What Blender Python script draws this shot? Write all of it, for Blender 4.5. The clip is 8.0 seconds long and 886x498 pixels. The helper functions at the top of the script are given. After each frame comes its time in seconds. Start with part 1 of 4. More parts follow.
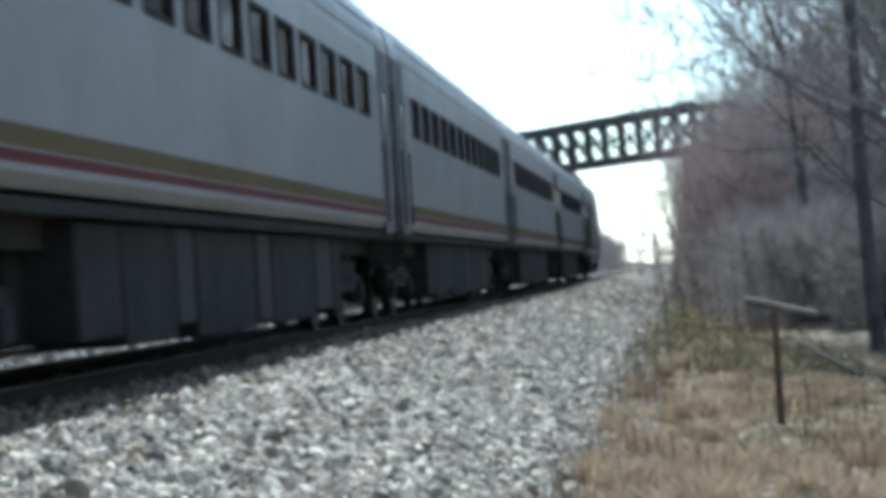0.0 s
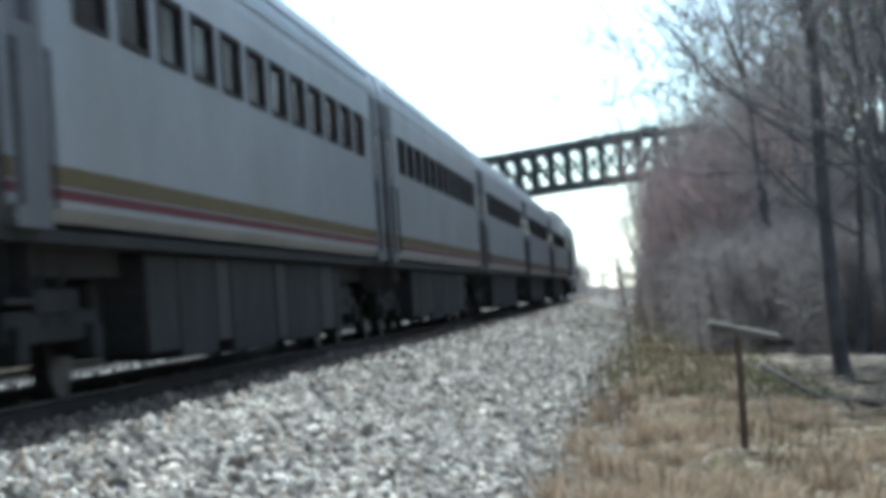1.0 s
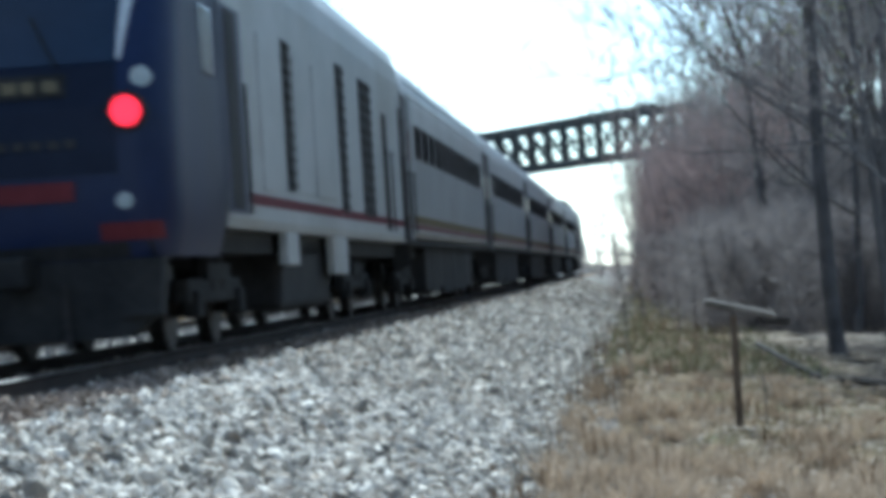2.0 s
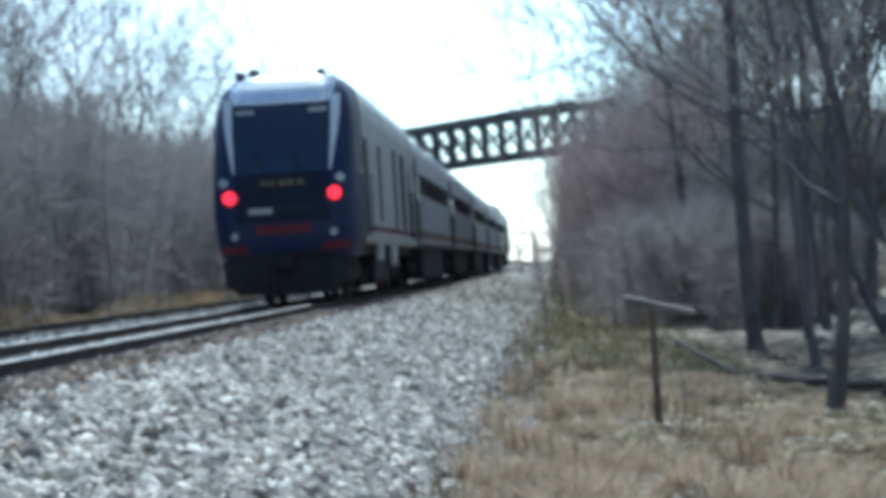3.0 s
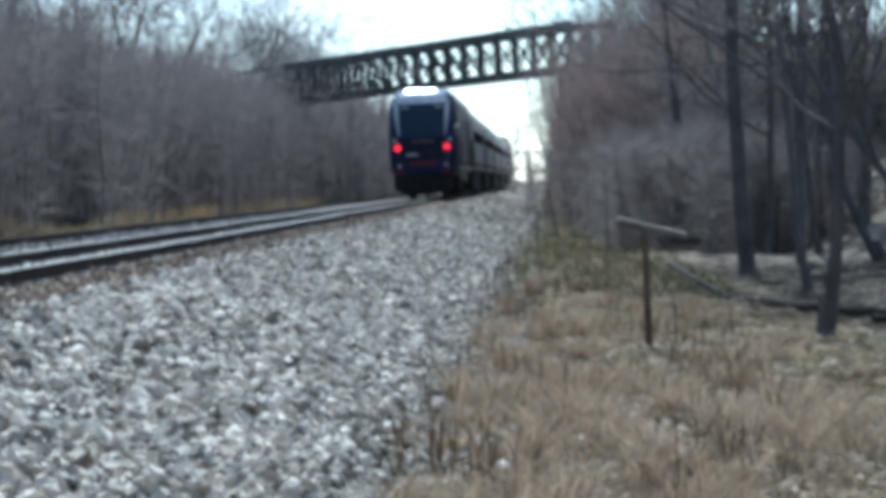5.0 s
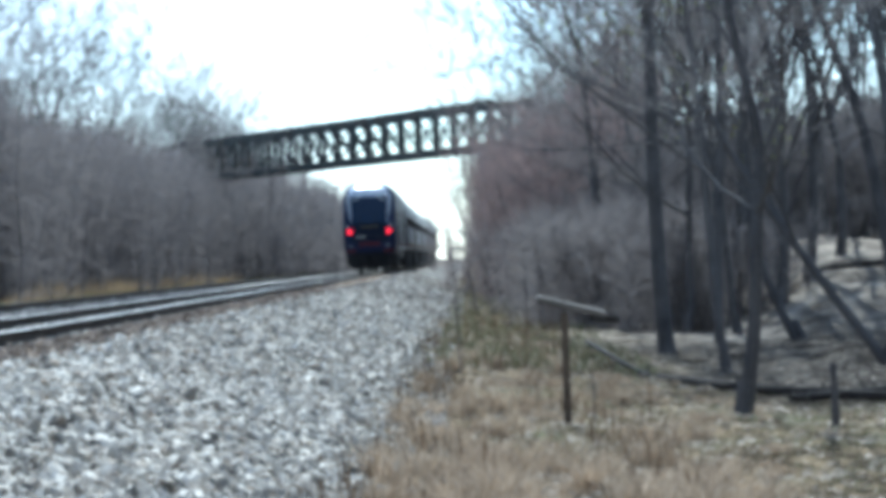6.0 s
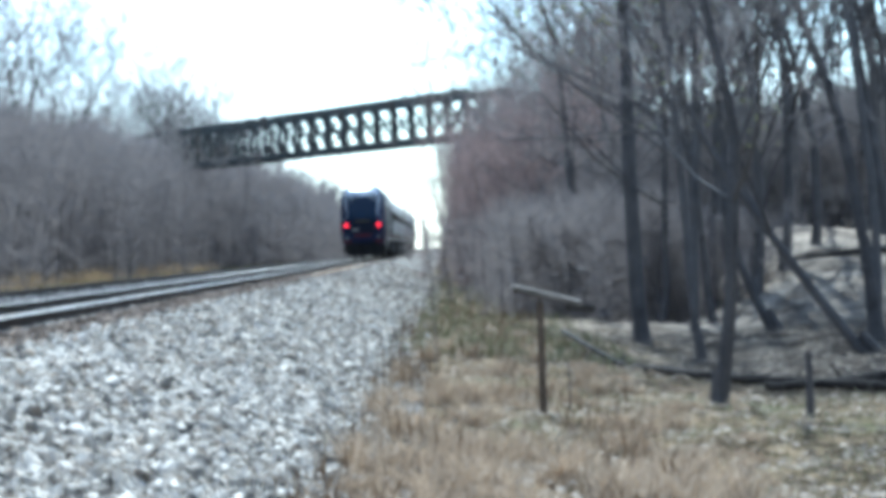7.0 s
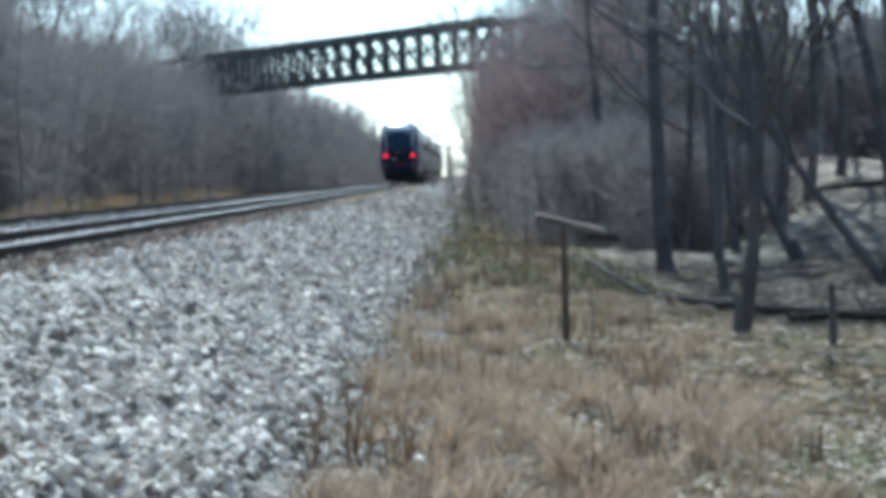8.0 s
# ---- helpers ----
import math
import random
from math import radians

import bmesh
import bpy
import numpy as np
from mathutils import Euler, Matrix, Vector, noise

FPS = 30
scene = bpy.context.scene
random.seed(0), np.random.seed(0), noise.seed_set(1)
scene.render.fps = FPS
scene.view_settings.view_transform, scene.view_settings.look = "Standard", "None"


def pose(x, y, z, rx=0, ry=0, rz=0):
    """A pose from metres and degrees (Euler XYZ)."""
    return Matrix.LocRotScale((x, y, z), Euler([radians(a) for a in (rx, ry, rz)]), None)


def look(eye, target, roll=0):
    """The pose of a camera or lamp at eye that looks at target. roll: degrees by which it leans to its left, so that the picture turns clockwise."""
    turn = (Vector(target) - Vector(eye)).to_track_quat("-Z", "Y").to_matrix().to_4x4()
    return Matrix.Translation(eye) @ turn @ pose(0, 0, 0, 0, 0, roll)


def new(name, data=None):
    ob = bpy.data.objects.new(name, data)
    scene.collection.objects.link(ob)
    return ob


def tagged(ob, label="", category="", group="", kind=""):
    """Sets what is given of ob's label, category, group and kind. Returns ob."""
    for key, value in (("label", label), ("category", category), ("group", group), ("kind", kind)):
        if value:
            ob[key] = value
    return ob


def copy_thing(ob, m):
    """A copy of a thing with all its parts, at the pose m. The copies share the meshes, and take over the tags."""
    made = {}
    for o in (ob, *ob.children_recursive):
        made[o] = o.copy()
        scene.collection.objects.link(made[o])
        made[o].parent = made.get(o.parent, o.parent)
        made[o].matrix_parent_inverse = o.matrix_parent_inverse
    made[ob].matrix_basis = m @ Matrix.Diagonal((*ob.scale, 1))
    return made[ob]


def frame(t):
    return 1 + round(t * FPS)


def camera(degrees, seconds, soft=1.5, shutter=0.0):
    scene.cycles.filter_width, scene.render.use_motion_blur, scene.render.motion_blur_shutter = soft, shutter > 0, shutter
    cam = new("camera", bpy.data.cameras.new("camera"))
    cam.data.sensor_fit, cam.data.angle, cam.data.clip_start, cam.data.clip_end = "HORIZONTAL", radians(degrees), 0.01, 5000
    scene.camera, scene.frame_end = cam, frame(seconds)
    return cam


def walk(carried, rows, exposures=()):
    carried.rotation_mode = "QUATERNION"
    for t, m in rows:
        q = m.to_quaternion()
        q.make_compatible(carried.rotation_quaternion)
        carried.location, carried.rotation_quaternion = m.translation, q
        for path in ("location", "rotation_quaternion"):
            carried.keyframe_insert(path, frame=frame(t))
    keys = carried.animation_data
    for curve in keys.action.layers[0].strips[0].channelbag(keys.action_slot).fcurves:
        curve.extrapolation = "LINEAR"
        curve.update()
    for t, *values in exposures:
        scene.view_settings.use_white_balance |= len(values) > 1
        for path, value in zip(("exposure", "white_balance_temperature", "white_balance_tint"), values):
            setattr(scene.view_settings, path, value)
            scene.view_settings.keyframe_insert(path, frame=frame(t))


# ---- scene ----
# World: x across the track, y along it, z up; z = 0 is the rail top, x = 0 the track's centre.
EYE = (5.68, 0.0, 0.62)
cam = camera(19.616, 8.0, soft=6.0, shutter=0.3)

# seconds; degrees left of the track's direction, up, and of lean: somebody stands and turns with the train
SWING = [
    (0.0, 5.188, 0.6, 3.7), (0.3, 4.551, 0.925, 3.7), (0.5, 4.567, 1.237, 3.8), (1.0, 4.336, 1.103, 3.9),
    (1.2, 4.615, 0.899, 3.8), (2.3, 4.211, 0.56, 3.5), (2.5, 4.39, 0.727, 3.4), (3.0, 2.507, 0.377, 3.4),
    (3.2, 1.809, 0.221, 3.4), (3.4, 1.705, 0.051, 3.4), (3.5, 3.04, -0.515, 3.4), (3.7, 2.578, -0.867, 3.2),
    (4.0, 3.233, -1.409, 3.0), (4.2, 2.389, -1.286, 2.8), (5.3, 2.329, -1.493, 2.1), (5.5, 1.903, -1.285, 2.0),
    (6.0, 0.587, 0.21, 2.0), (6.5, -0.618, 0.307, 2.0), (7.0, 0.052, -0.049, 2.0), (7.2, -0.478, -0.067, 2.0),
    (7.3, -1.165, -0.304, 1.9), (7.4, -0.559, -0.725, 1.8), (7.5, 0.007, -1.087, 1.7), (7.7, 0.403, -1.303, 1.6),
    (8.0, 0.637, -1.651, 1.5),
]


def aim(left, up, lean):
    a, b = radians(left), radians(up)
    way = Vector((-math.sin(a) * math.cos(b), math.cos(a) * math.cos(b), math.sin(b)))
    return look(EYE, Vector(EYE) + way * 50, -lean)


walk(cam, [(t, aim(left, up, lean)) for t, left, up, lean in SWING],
     exposures=((0.0, 1.12, 5420, -1), (1.2, 1.22, 5420, -1), (2.4, 1.05, 5100, -3), (3.4, 1.12, 5180, -2), (4.0, 0.85, 5270, 0), (5.4, 0.85, 5200, 0), (6.2, 1.33, 5150, -1),
                (7.1, 1.48, 5100, -1), (7.6, 1.33, 5220, -1), (8.0, 1.05, 5200, -1)))

# ---- light ----
SUN_TURN, SUN_HEIGHT = 5.8, 48.0      # degrees left of the track's far end, degrees over the horizon
world = bpy.data.worlds.new("world")
scene.world = world
world.use_nodes = True
wt = world.node_tree
sky = wt.nodes.new("ShaderNodeTexSky")
sky.sky_type, sky.sun_disc = "NISHITA", False
sky.sun_elevation, sky.sun_rotation = radians(SUN_HEIGHT), radians(-SUN_TURN)
sky.air_density, sky.dust_density = 1.0, 0.1
wt.nodes["Background"].inputs[1].default_value = 0.095
# thin cloud: patches in which the sky's light is white
pale = wt.nodes.new("ShaderNodeHueSaturation")
pale.inputs["Saturation"].default_value, pale.inputs["Value"].default_value = 0.1, 1.2
veil, where = wt.nodes.new("ShaderNodeTexNoise"), wt.nodes.new("ShaderNodeTexCoord")
veil.inputs["Scale"].default_value, veil.inputs["Detail"].default_value = 3.5, 7.0
edge = wt.nodes.new("ShaderNodeMapRange")
edge.inputs["From Min"].default_value, edge.inputs["From Max"].default_value = 0.42, 0.66
blend_sky = wt.nodes.new("ShaderNodeMix")
blend_sky.data_type = "RGBA"
wt.links.new(where.outputs["Generated"], veil.inputs["Vector"])
wt.links.new(veil.outputs["Fac"], edge.inputs["Value"])
wt.links.new(edge.outputs[0], blend_sky.inputs[0])
wt.links.new(sky.outputs[0], pale.inputs["Color"])
wt.links.new(sky.outputs[0], blend_sky.inputs[6])
wt.links.new(pale.outputs[0], blend_sky.inputs[7])
wt.links.new(blend_sky.outputs[2], wt.nodes["Background"].inputs[0])
sun = new("sun", bpy.data.lights.new("sun", "SUN"))
sun.data.energy, sun.data.angle, sun.data.color = 4.6, radians(0.6), (1.0, 0.95, 0.87)
toward = Vector((-math.sin(radians(SUN_TURN)) * math.cos(radians(SUN_HEIGHT)),
                 math.cos(radians(SUN_TURN)) * math.cos(radians(SUN_HEIGHT)), math.sin(radians(SUN_HEIGHT))))
sun.matrix_world = look(toward * 60, (0, 0, 0))

# ---- materials ----


def surface(name, dark, light, size=1.0, fine=30.0, rough=0.85, metal=0.0, bump=0.3, depth=0.01, spread=0.0, stain=None, shine=0.5, thin=0.0):
    """A procedural surface: two colours mixed by noise at two scales, with relief. spread: how much single pieces differ; thin: the share of light that passes."""
    m = bpy.data.materials.new(name)
    m.use_nodes = True
    t = m.node_tree
    b = t.nodes["Principled BSDF"]
    co = t.nodes.new("ShaderNodeTexCoord")
    n1, n2 = t.nodes.new("ShaderNodeTexNoise"), t.nodes.new("ShaderNodeTexNoise")
    n1.inputs["Scale"].default_value, n1.inputs["Detail"].default_value = 1.0 / size, 5.0
    n2.inputs["Scale"].default_value, n2.inputs["Detail"].default_value = fine, 4.0
    for n in (n1, n2):
        t.links.new(co.outputs["Object"], n.inputs["Vector"])
    add = t.nodes.new("ShaderNodeMath")
    add.operation = "MULTIPLY_ADD"
    add.inputs[1].default_value = 0.55
    t.links.new(n2.outputs["Fac"], add.inputs[0])
    t.links.new(n1.outputs["Fac"], add.inputs[2])
    ramp = t.nodes.new("ShaderNodeMapRange")
    ramp.inputs["From Min"].default_value, ramp.inputs["From Max"].default_value = 0.5, 1.05
    t.links.new(add.outputs[0], ramp.inputs["Value"])
    fac = ramp.outputs[0]
    if spread:
        geo = t.nodes.new("ShaderNodeNewGeometry")
        obj = t.nodes.new("ShaderNodeObjectInfo")
        both = t.nodes.new("ShaderNodeMath")
        both.operation = "ADD"
        t.links.new(geo.outputs["Random Per Island"], both.inputs[0])
        t.links.new(obj.outputs["Random"], both.inputs[1])
        wrap = t.nodes.new("ShaderNodeMath")
        wrap.operation = "FRACT"
        t.links.new(both.outputs[0], wrap.inputs[0])
        mixf = t.nodes.new("ShaderNodeMix")
        mixf.inputs[0].default_value = spread
        t.links.new(fac, mixf.inputs[2])
        t.links.new(wrap.outputs[0], mixf.inputs[3])
        fac = mixf.outputs[0]
    mix = t.nodes.new("ShaderNodeMix")
    mix.data_type = "RGBA"
    mix.inputs[6].default_value, mix.inputs[7].default_value = (*dark, 1), (*light, 1)
    t.links.new(fac, mix.inputs[0])
    out = mix.outputs[2]
    if stain:
        n3 = t.nodes.new("ShaderNodeTexNoise")
        n3.inputs["Scale"].default_value, n3.inputs["Detail"].default_value = 0.7 / size, 6.0
        t.links.new(co.outputs["Object"], n3.inputs["Vector"])
        r3 = t.nodes.new("ShaderNodeMapRange")
        r3.inputs["From Min"].default_value, r3.inputs["From Max"].default_value = 0.5, 0.72
        r3.inputs["To Max"].default_value = 0.8
        t.links.new(n3.outputs["Fac"], r3.inputs["Value"])
        m2 = t.nodes.new("ShaderNodeMix")
        m2.data_type = "RGBA"
        m2.inputs[7].default_value = (*stain, 1)
        t.links.new(r3.outputs[0], m2.inputs[0])
        t.links.new(out, m2.inputs[6])
        out = m2.outputs[2]
    t.links.new(out, b.inputs["Base Color"])
    b.inputs["Roughness"].default_value, b.inputs["Metallic"].default_value = rough, metal
    b.inputs["Specular IOR Level"].default_value = shine
    if bump:
        bp = t.nodes.new("ShaderNodeBump")
        bp.inputs["Strength"].default_value, bp.inputs["Distance"].default_value = bump, depth
        t.links.new(n2.outputs["Fac"], bp.inputs["Height"])
        t.links.new(bp.outputs[0], b.inputs["Normal"])
    if thin:
        pass_on, both_ways = t.nodes.new("ShaderNodeBsdfTranslucent"), t.nodes.new("ShaderNodeMixShader")
        both_ways.inputs[0].default_value = thin
        t.links.new(out, pass_on.inputs["Color"])
        t.links.new(b.outputs[0], both_ways.inputs[1])
        t.links.new(pass_on.outputs[0], both_ways.inputs[2])
        t.links.new(both_ways.outputs[0], t.nodes["Material Output"].inputs["Surface"])
    return m


def glow(name, col, strength):
    m = bpy.data.materials.new(name)
    m.use_nodes = True
    b = m.node_tree.nodes["Principled BSDF"]
    b.inputs["Base Color"].default_value = (*col, 1)
    b.inputs["Emission Color"].default_value = (*col, 1)
    b.inputs["Emission Strength"].default_value = strength
    return m


def glass(name, tint, gloss=1.0):
    """A thin tinted pane: it lets light through, and mirrors more the flatter it is looked at."""
    m = bpy.data.materials.new(name)
    m.use_nodes = True
    t = m.node_tree
    clear = t.nodes.new("ShaderNodeBsdfTransparent")
    clear.inputs[0].default_value = (*tint, 1)
    shine = t.nodes.new("ShaderNodeBsdfGlossy")
    shine.inputs["Roughness"].default_value = 0.05
    fresnel = t.nodes.new("ShaderNodeFresnel")
    fresnel.inputs[0].default_value = 1.6
    mix = t.nodes.new("ShaderNodeMixShader")
    t.links.new(fresnel.outputs[0], mix.inputs[0])
    t.links.new(clear.outputs[0], mix.inputs[1])
    t.links.new(shine.outputs[0], mix.inputs[2])
    t.links.new(mix.outputs[0], t.nodes["Material Output"].inputs["Surface"])
    return m


def ground_surface():
    """Gravel by the track, dirty brown bed under it, dry grass and leaf litter beyond, by place across the track."""
    m = bpy.data.materials.new("ground")
    m.use_nodes = True
    t = m.node_tree
    b = t.nodes["Principled BSDF"]
    b.inputs["Roughness"].default_value = 0.95
    b.inputs["Specular IOR Level"].default_value = 0.0
    co = t.nodes.new("ShaderNodeTexCoord")
    sep = t.nodes.new("ShaderNodeSeparateXYZ")
    t.links.new(co.outputs["Object"], sep.inputs[0])

    def noise_at(scale, detail=5.0):
        n = t.nodes.new("ShaderNodeTexNoise")
        n.inputs["Scale"].default_value, n.inputs["Detail"].default_value = scale, detail
        t.links.new(co.outputs["Object"], n.inputs["Vector"])
        return n.outputs["Fac"]

    def blend(fac, a, c):
        x = t.nodes.new("ShaderNodeMix")
        x.data_type = "RGBA"
        for sock, v in ((x.inputs[6], a), (x.inputs[7], c)):
            if isinstance(v, tuple):
                sock.default_value = (*v, 1)
            else:
                t.links.new(v, sock)
        t.links.new(fac, x.inputs[0])
        return x.outputs[2]

    def ramp(value, lo, hi):
        r = t.nodes.new("ShaderNodeMapRange")
        r.inputs["From Min"].default_value, r.inputs["From Max"].default_value = lo, hi
        t.links.new(value, r.inputs["Value"])
        return r.outputs[0]

    def shifted(amount, scale):
        """x pushed to and fro by noise, so that borders are ragged"""
        a = t.nodes.new("ShaderNodeMath")
        a.operation = "MULTIPLY_ADD"
        a.inputs[1].default_value = amount
        t.links.new(noise_at(scale), a.inputs[0])
        t.links.new(sep.outputs[0], a.inputs[2])
        return a.outputs[0]

    cell = t.nodes.new("ShaderNodeTexVoronoi")
    cell.inputs["Scale"].default_value = 14.0
    t.links.new(co.outputs["Object"], cell.inputs["Vector"])
    sepc = t.nodes.new("ShaderNodeSeparateColor")
    t.links.new(cell.outputs["Color"], sepc.inputs[0])
    gravel = blend(sepc.outputs[0], (0.06, 0.057, 0.053), (0.32, 0.302, 0.275))
    bed = blend(noise_at(9.0), (0.07, 0.052, 0.038), (0.28, 0.215, 0.16))
    straw = blend(ramp(noise_at(2.2), 0.35, 0.65), (0.048, 0.038, 0.026), (0.235, 0.182, 0.12))
    straw = blend(ramp(noise_at(1.1, 3.0), 0.56, 0.70), straw, (0.034, 0.028, 0.022))
    moss = blend(ramp(noise_at(0.45), 0.52, 0.72), straw, (0.095, 0.10, 0.057))
    # leaf litter, its colour darkened to hold the shade under the trees
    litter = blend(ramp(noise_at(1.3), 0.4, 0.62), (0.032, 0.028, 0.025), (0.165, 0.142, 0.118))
    right = blend(ramp(shifted(0.5, 0.6), 1.05, 1.25), gravel, bed)
    right = blend(ramp(shifted(1.0, 0.6), 2.1, 2.8), right, gravel)
    right = blend(ramp(shifted(1.8, 0.7), 5.2, 6.3), right, moss)
    # litter on the low bank, sunlight painted in as a paler colour
    sunlit_leaves = blend(ramp(noise_at(0.9), 0.38, 0.62), (0.12, 0.10, 0.082), (0.40, 0.345, 0.285))
    litter_right = blend(ramp(sep.outputs[1], 55.0, 64.0), litter, sunlit_leaves)
    deep = t.nodes.new("ShaderNodeMath")       # leaf litter from the fallen trunks inwards, tree shade in its dark colour
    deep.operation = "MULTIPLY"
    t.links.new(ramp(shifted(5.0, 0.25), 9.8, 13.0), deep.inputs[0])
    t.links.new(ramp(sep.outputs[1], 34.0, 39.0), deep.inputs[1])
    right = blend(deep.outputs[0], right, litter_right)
    left = blend(ramp(shifted(2.0, 0.6), -12.5, -9.0), litter, (0.20, 0.165, 0.10))
    old = blend(sepc.outputs[0], (0.07, 0.066, 0.062), (0.30, 0.285, 0.265))
    left = blend(ramp(shifted(1.6, 0.5), -9.2, -7.6), left, old)
    left = blend(ramp(sep.outputs[0], -1.6, -1.3), left, gravel)
    colour = blend(ramp(sep.outputs[0], -0.3, 0.3), left, right)
    t.links.new(colour, b.inputs["Base Color"])
    bp = t.nodes.new("ShaderNodeBump")
    bp.inputs["Strength"].default_value, bp.inputs["Distance"].default_value = 0.8, 0.05
    t.links.new(cell.outputs["Distance"], bp.inputs["Height"])
    t.links.new(bp.outputs[0], b.inputs["Normal"])
    return m


M_GROUND = ground_surface()
M_STONE = surface("ballast_stone", (0.03, 0.027, 0.025), (0.80, 0.735, 0.64), 0.12, 40, spread=0.92, bump=0.4, shine=0.12, stain=(0.30, 0.225, 0.16))
M_DIRTSTONE = surface("dirty_brown_stone", (0.075, 0.056, 0.042), (0.42, 0.335, 0.265), 0.2, 40, spread=0.8, bump=0.4, shine=0.12)
M_OLDSTONE = surface("old_grey_stone", (0.05, 0.047, 0.045), (0.36, 0.34, 0.32), 0.2, 40, spread=0.8, bump=0.4, shine=0.12)
M_RAIL = surface("rail_steel", (0.014, 0.011, 0.010), (0.04, 0.029, 0.024), 0.5, 25, rough=0.7, metal=0.1, shine=0.12)
M_RAILTOP = surface("worn_rail_top", (0.42, 0.41, 0.40), (0.56, 0.55, 0.53), 0.5, 25, rough=0.28, metal=0.9, bump=0.02)
M_TIE = surface("tie_wood", (0.06, 0.055, 0.05), (0.21, 0.19, 0.17), 0.3, 25, spread=0.4, shine=0.12)
M_GRASS = surface("dry_grass", (0.12, 0.09, 0.062), (0.64, 0.50, 0.36), 0.5, 5, bump=0, spread=0.6, shine=0.12, thin=0.2)
M_TANGRASS = surface("tan_tall_grass", (0.20, 0.145, 0.085), (0.46, 0.345, 0.21), 1.5, 4, bump=0, spread=0.4, shine=0.1, thin=0.25)
M_PALEGRASS = surface("pale_short_grass", (0.08, 0.085, 0.035), (0.36, 0.345, 0.20), 1.2, 6, bump=0, spread=0.5, shine=0.1)
M_WEED = surface("dry_weed", (0.10, 0.065, 0.04), (0.26, 0.18, 0.11), 0.8, 8, bump=0, spread=0.6, shine=0.1)
M_LEAF = surface("fallen_leaf", (0.06, 0.045, 0.034), (0.48, 0.41, 0.335), 0.8, 8, bump=0, spread=0.9, shine=0.1, thin=0.2)
M_BARK = surface("bark", (0.045, 0.042, 0.043), (0.15, 0.138, 0.134), 0.5, 18, bump=0.6, depth=0.02, spread=0.3, shine=0.1)
M_TWIG = surface("twig", (0.13, 0.117, 0.113), (0.235, 0.212, 0.204), 1.5, 6, bump=0, spread=0.4, shine=0.1, thin=0.22)
M_BRUSH = surface("brush_twig", (0.165, 0.147, 0.141), (0.27, 0.243, 0.234), 2.5, 3, bump=0, spread=0.3, shine=0.08, thin=0.3)
M_REDBUD = surface("red_budding_twig", (0.19, 0.142, 0.133), (0.30, 0.23, 0.216), 1.5, 6, bump=0, spread=0.3, shine=0.1, thin=0.3)
M_BUD = surface("yellow_green_bud", (0.20, 0.20, 0.06), (0.38, 0.37, 0.12), 1.0, 9, bump=0, spread=0.5)
M_FALLEN = surface("fallen_twig", (0.07, 0.058, 0.05), (0.17, 0.145, 0.125), 1.0, 9, bump=0, spread=0.5, shine=0.1)
M_POST = surface("brown_timber", (0.05, 0.037, 0.027), (0.16, 0.12, 0.088), 0.3, 22, bump=0.4, shine=0.1)
M_DEADWOOD = surface("dead_wood", (0.05, 0.044, 0.038), (0.19, 0.168, 0.15), 0.3, 22, bump=0.5, depth=0.02, shine=0.1)
M_DARKWOOD = surface("dark_wood", (0.018, 0.016, 0.015), (0.06, 0.052, 0.046), 0.4, 20, bump=0.5, depth=0.02, shine=0.08)
M_STEEL = surface("bridge_steel", (0.02, 0.027, 0.028), (0.055, 0.06, 0.058), 1.2, 12, rough=0.7, metal=0.2, stain=(0.07, 0.045, 0.03))
M_CONCRETE = surface("concrete", (0.20, 0.19, 0.18), (0.40, 0.38, 0.35), 1.5, 14, stain=(0.12, 0.11, 0.10))
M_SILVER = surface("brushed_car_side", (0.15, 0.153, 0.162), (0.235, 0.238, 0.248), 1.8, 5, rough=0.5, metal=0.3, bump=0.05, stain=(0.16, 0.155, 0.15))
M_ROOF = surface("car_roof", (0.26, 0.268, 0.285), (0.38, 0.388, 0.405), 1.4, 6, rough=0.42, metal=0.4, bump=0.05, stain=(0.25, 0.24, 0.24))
M_OLIVE = surface("olive_gold_stripe", (0.085, 0.064, 0.026), (0.12, 0.092, 0.04), 1.5, 8, rough=0.7, bump=0, shine=0.1)
M_RED = surface("red_stripe", (0.075, 0.015, 0.02), (0.115, 0.026, 0.032), 1.5, 8, rough=0.7, bump=0, shine=0.1)
M_BLUE = surface("deep_blue_paint", (0.006, 0.011, 0.038), (0.010, 0.018, 0.058), 1.2, 6, rough=0.45, bump=0.02, stain=(0.014, 0.018, 0.036), shine=0.2)
M_WHITE = surface("white_paint", (0.36, 0.38, 0.41), (0.54, 0.56, 0.59), 0.9, 7, rough=0.22, bump=0.02)
M_BROW = surface("polished_silver_brow", (0.55, 0.57, 0.60), (0.70, 0.72, 0.75), 0.9, 7, rough=0.13, metal=0.9, bump=0.0)
M_BROWNHOOD = surface("brown_hood", (0.05, 0.035, 0.022), (0.16, 0.10, 0.055), 0.8, 9, rough=0.7, bump=0.05, shine=0.15)
M_LOCO = surface("loco_side_grey", (0.24, 0.245, 0.245), (0.34, 0.345, 0.345), 1.6, 5, rough=0.45, metal=0.2, bump=0.04, stain=(0.19, 0.18, 0.16))
M_DARK = surface("sooty_black", (0.012, 0.012, 0.013), (0.035, 0.034, 0.033), 0.6, 12, rough=0.75, shine=0.12)
M_UNDER = surface("underframe_grime", (0.012, 0.012, 0.012), (0.032, 0.031, 0.03), 0.7, 12, rough=0.8, shine=0.12)
M_BOXGREY = surface("equipment_grey", (0.02, 0.02, 0.021), (0.042, 0.041, 0.04), 0.8, 12, rough=0.7, shine=0.12)
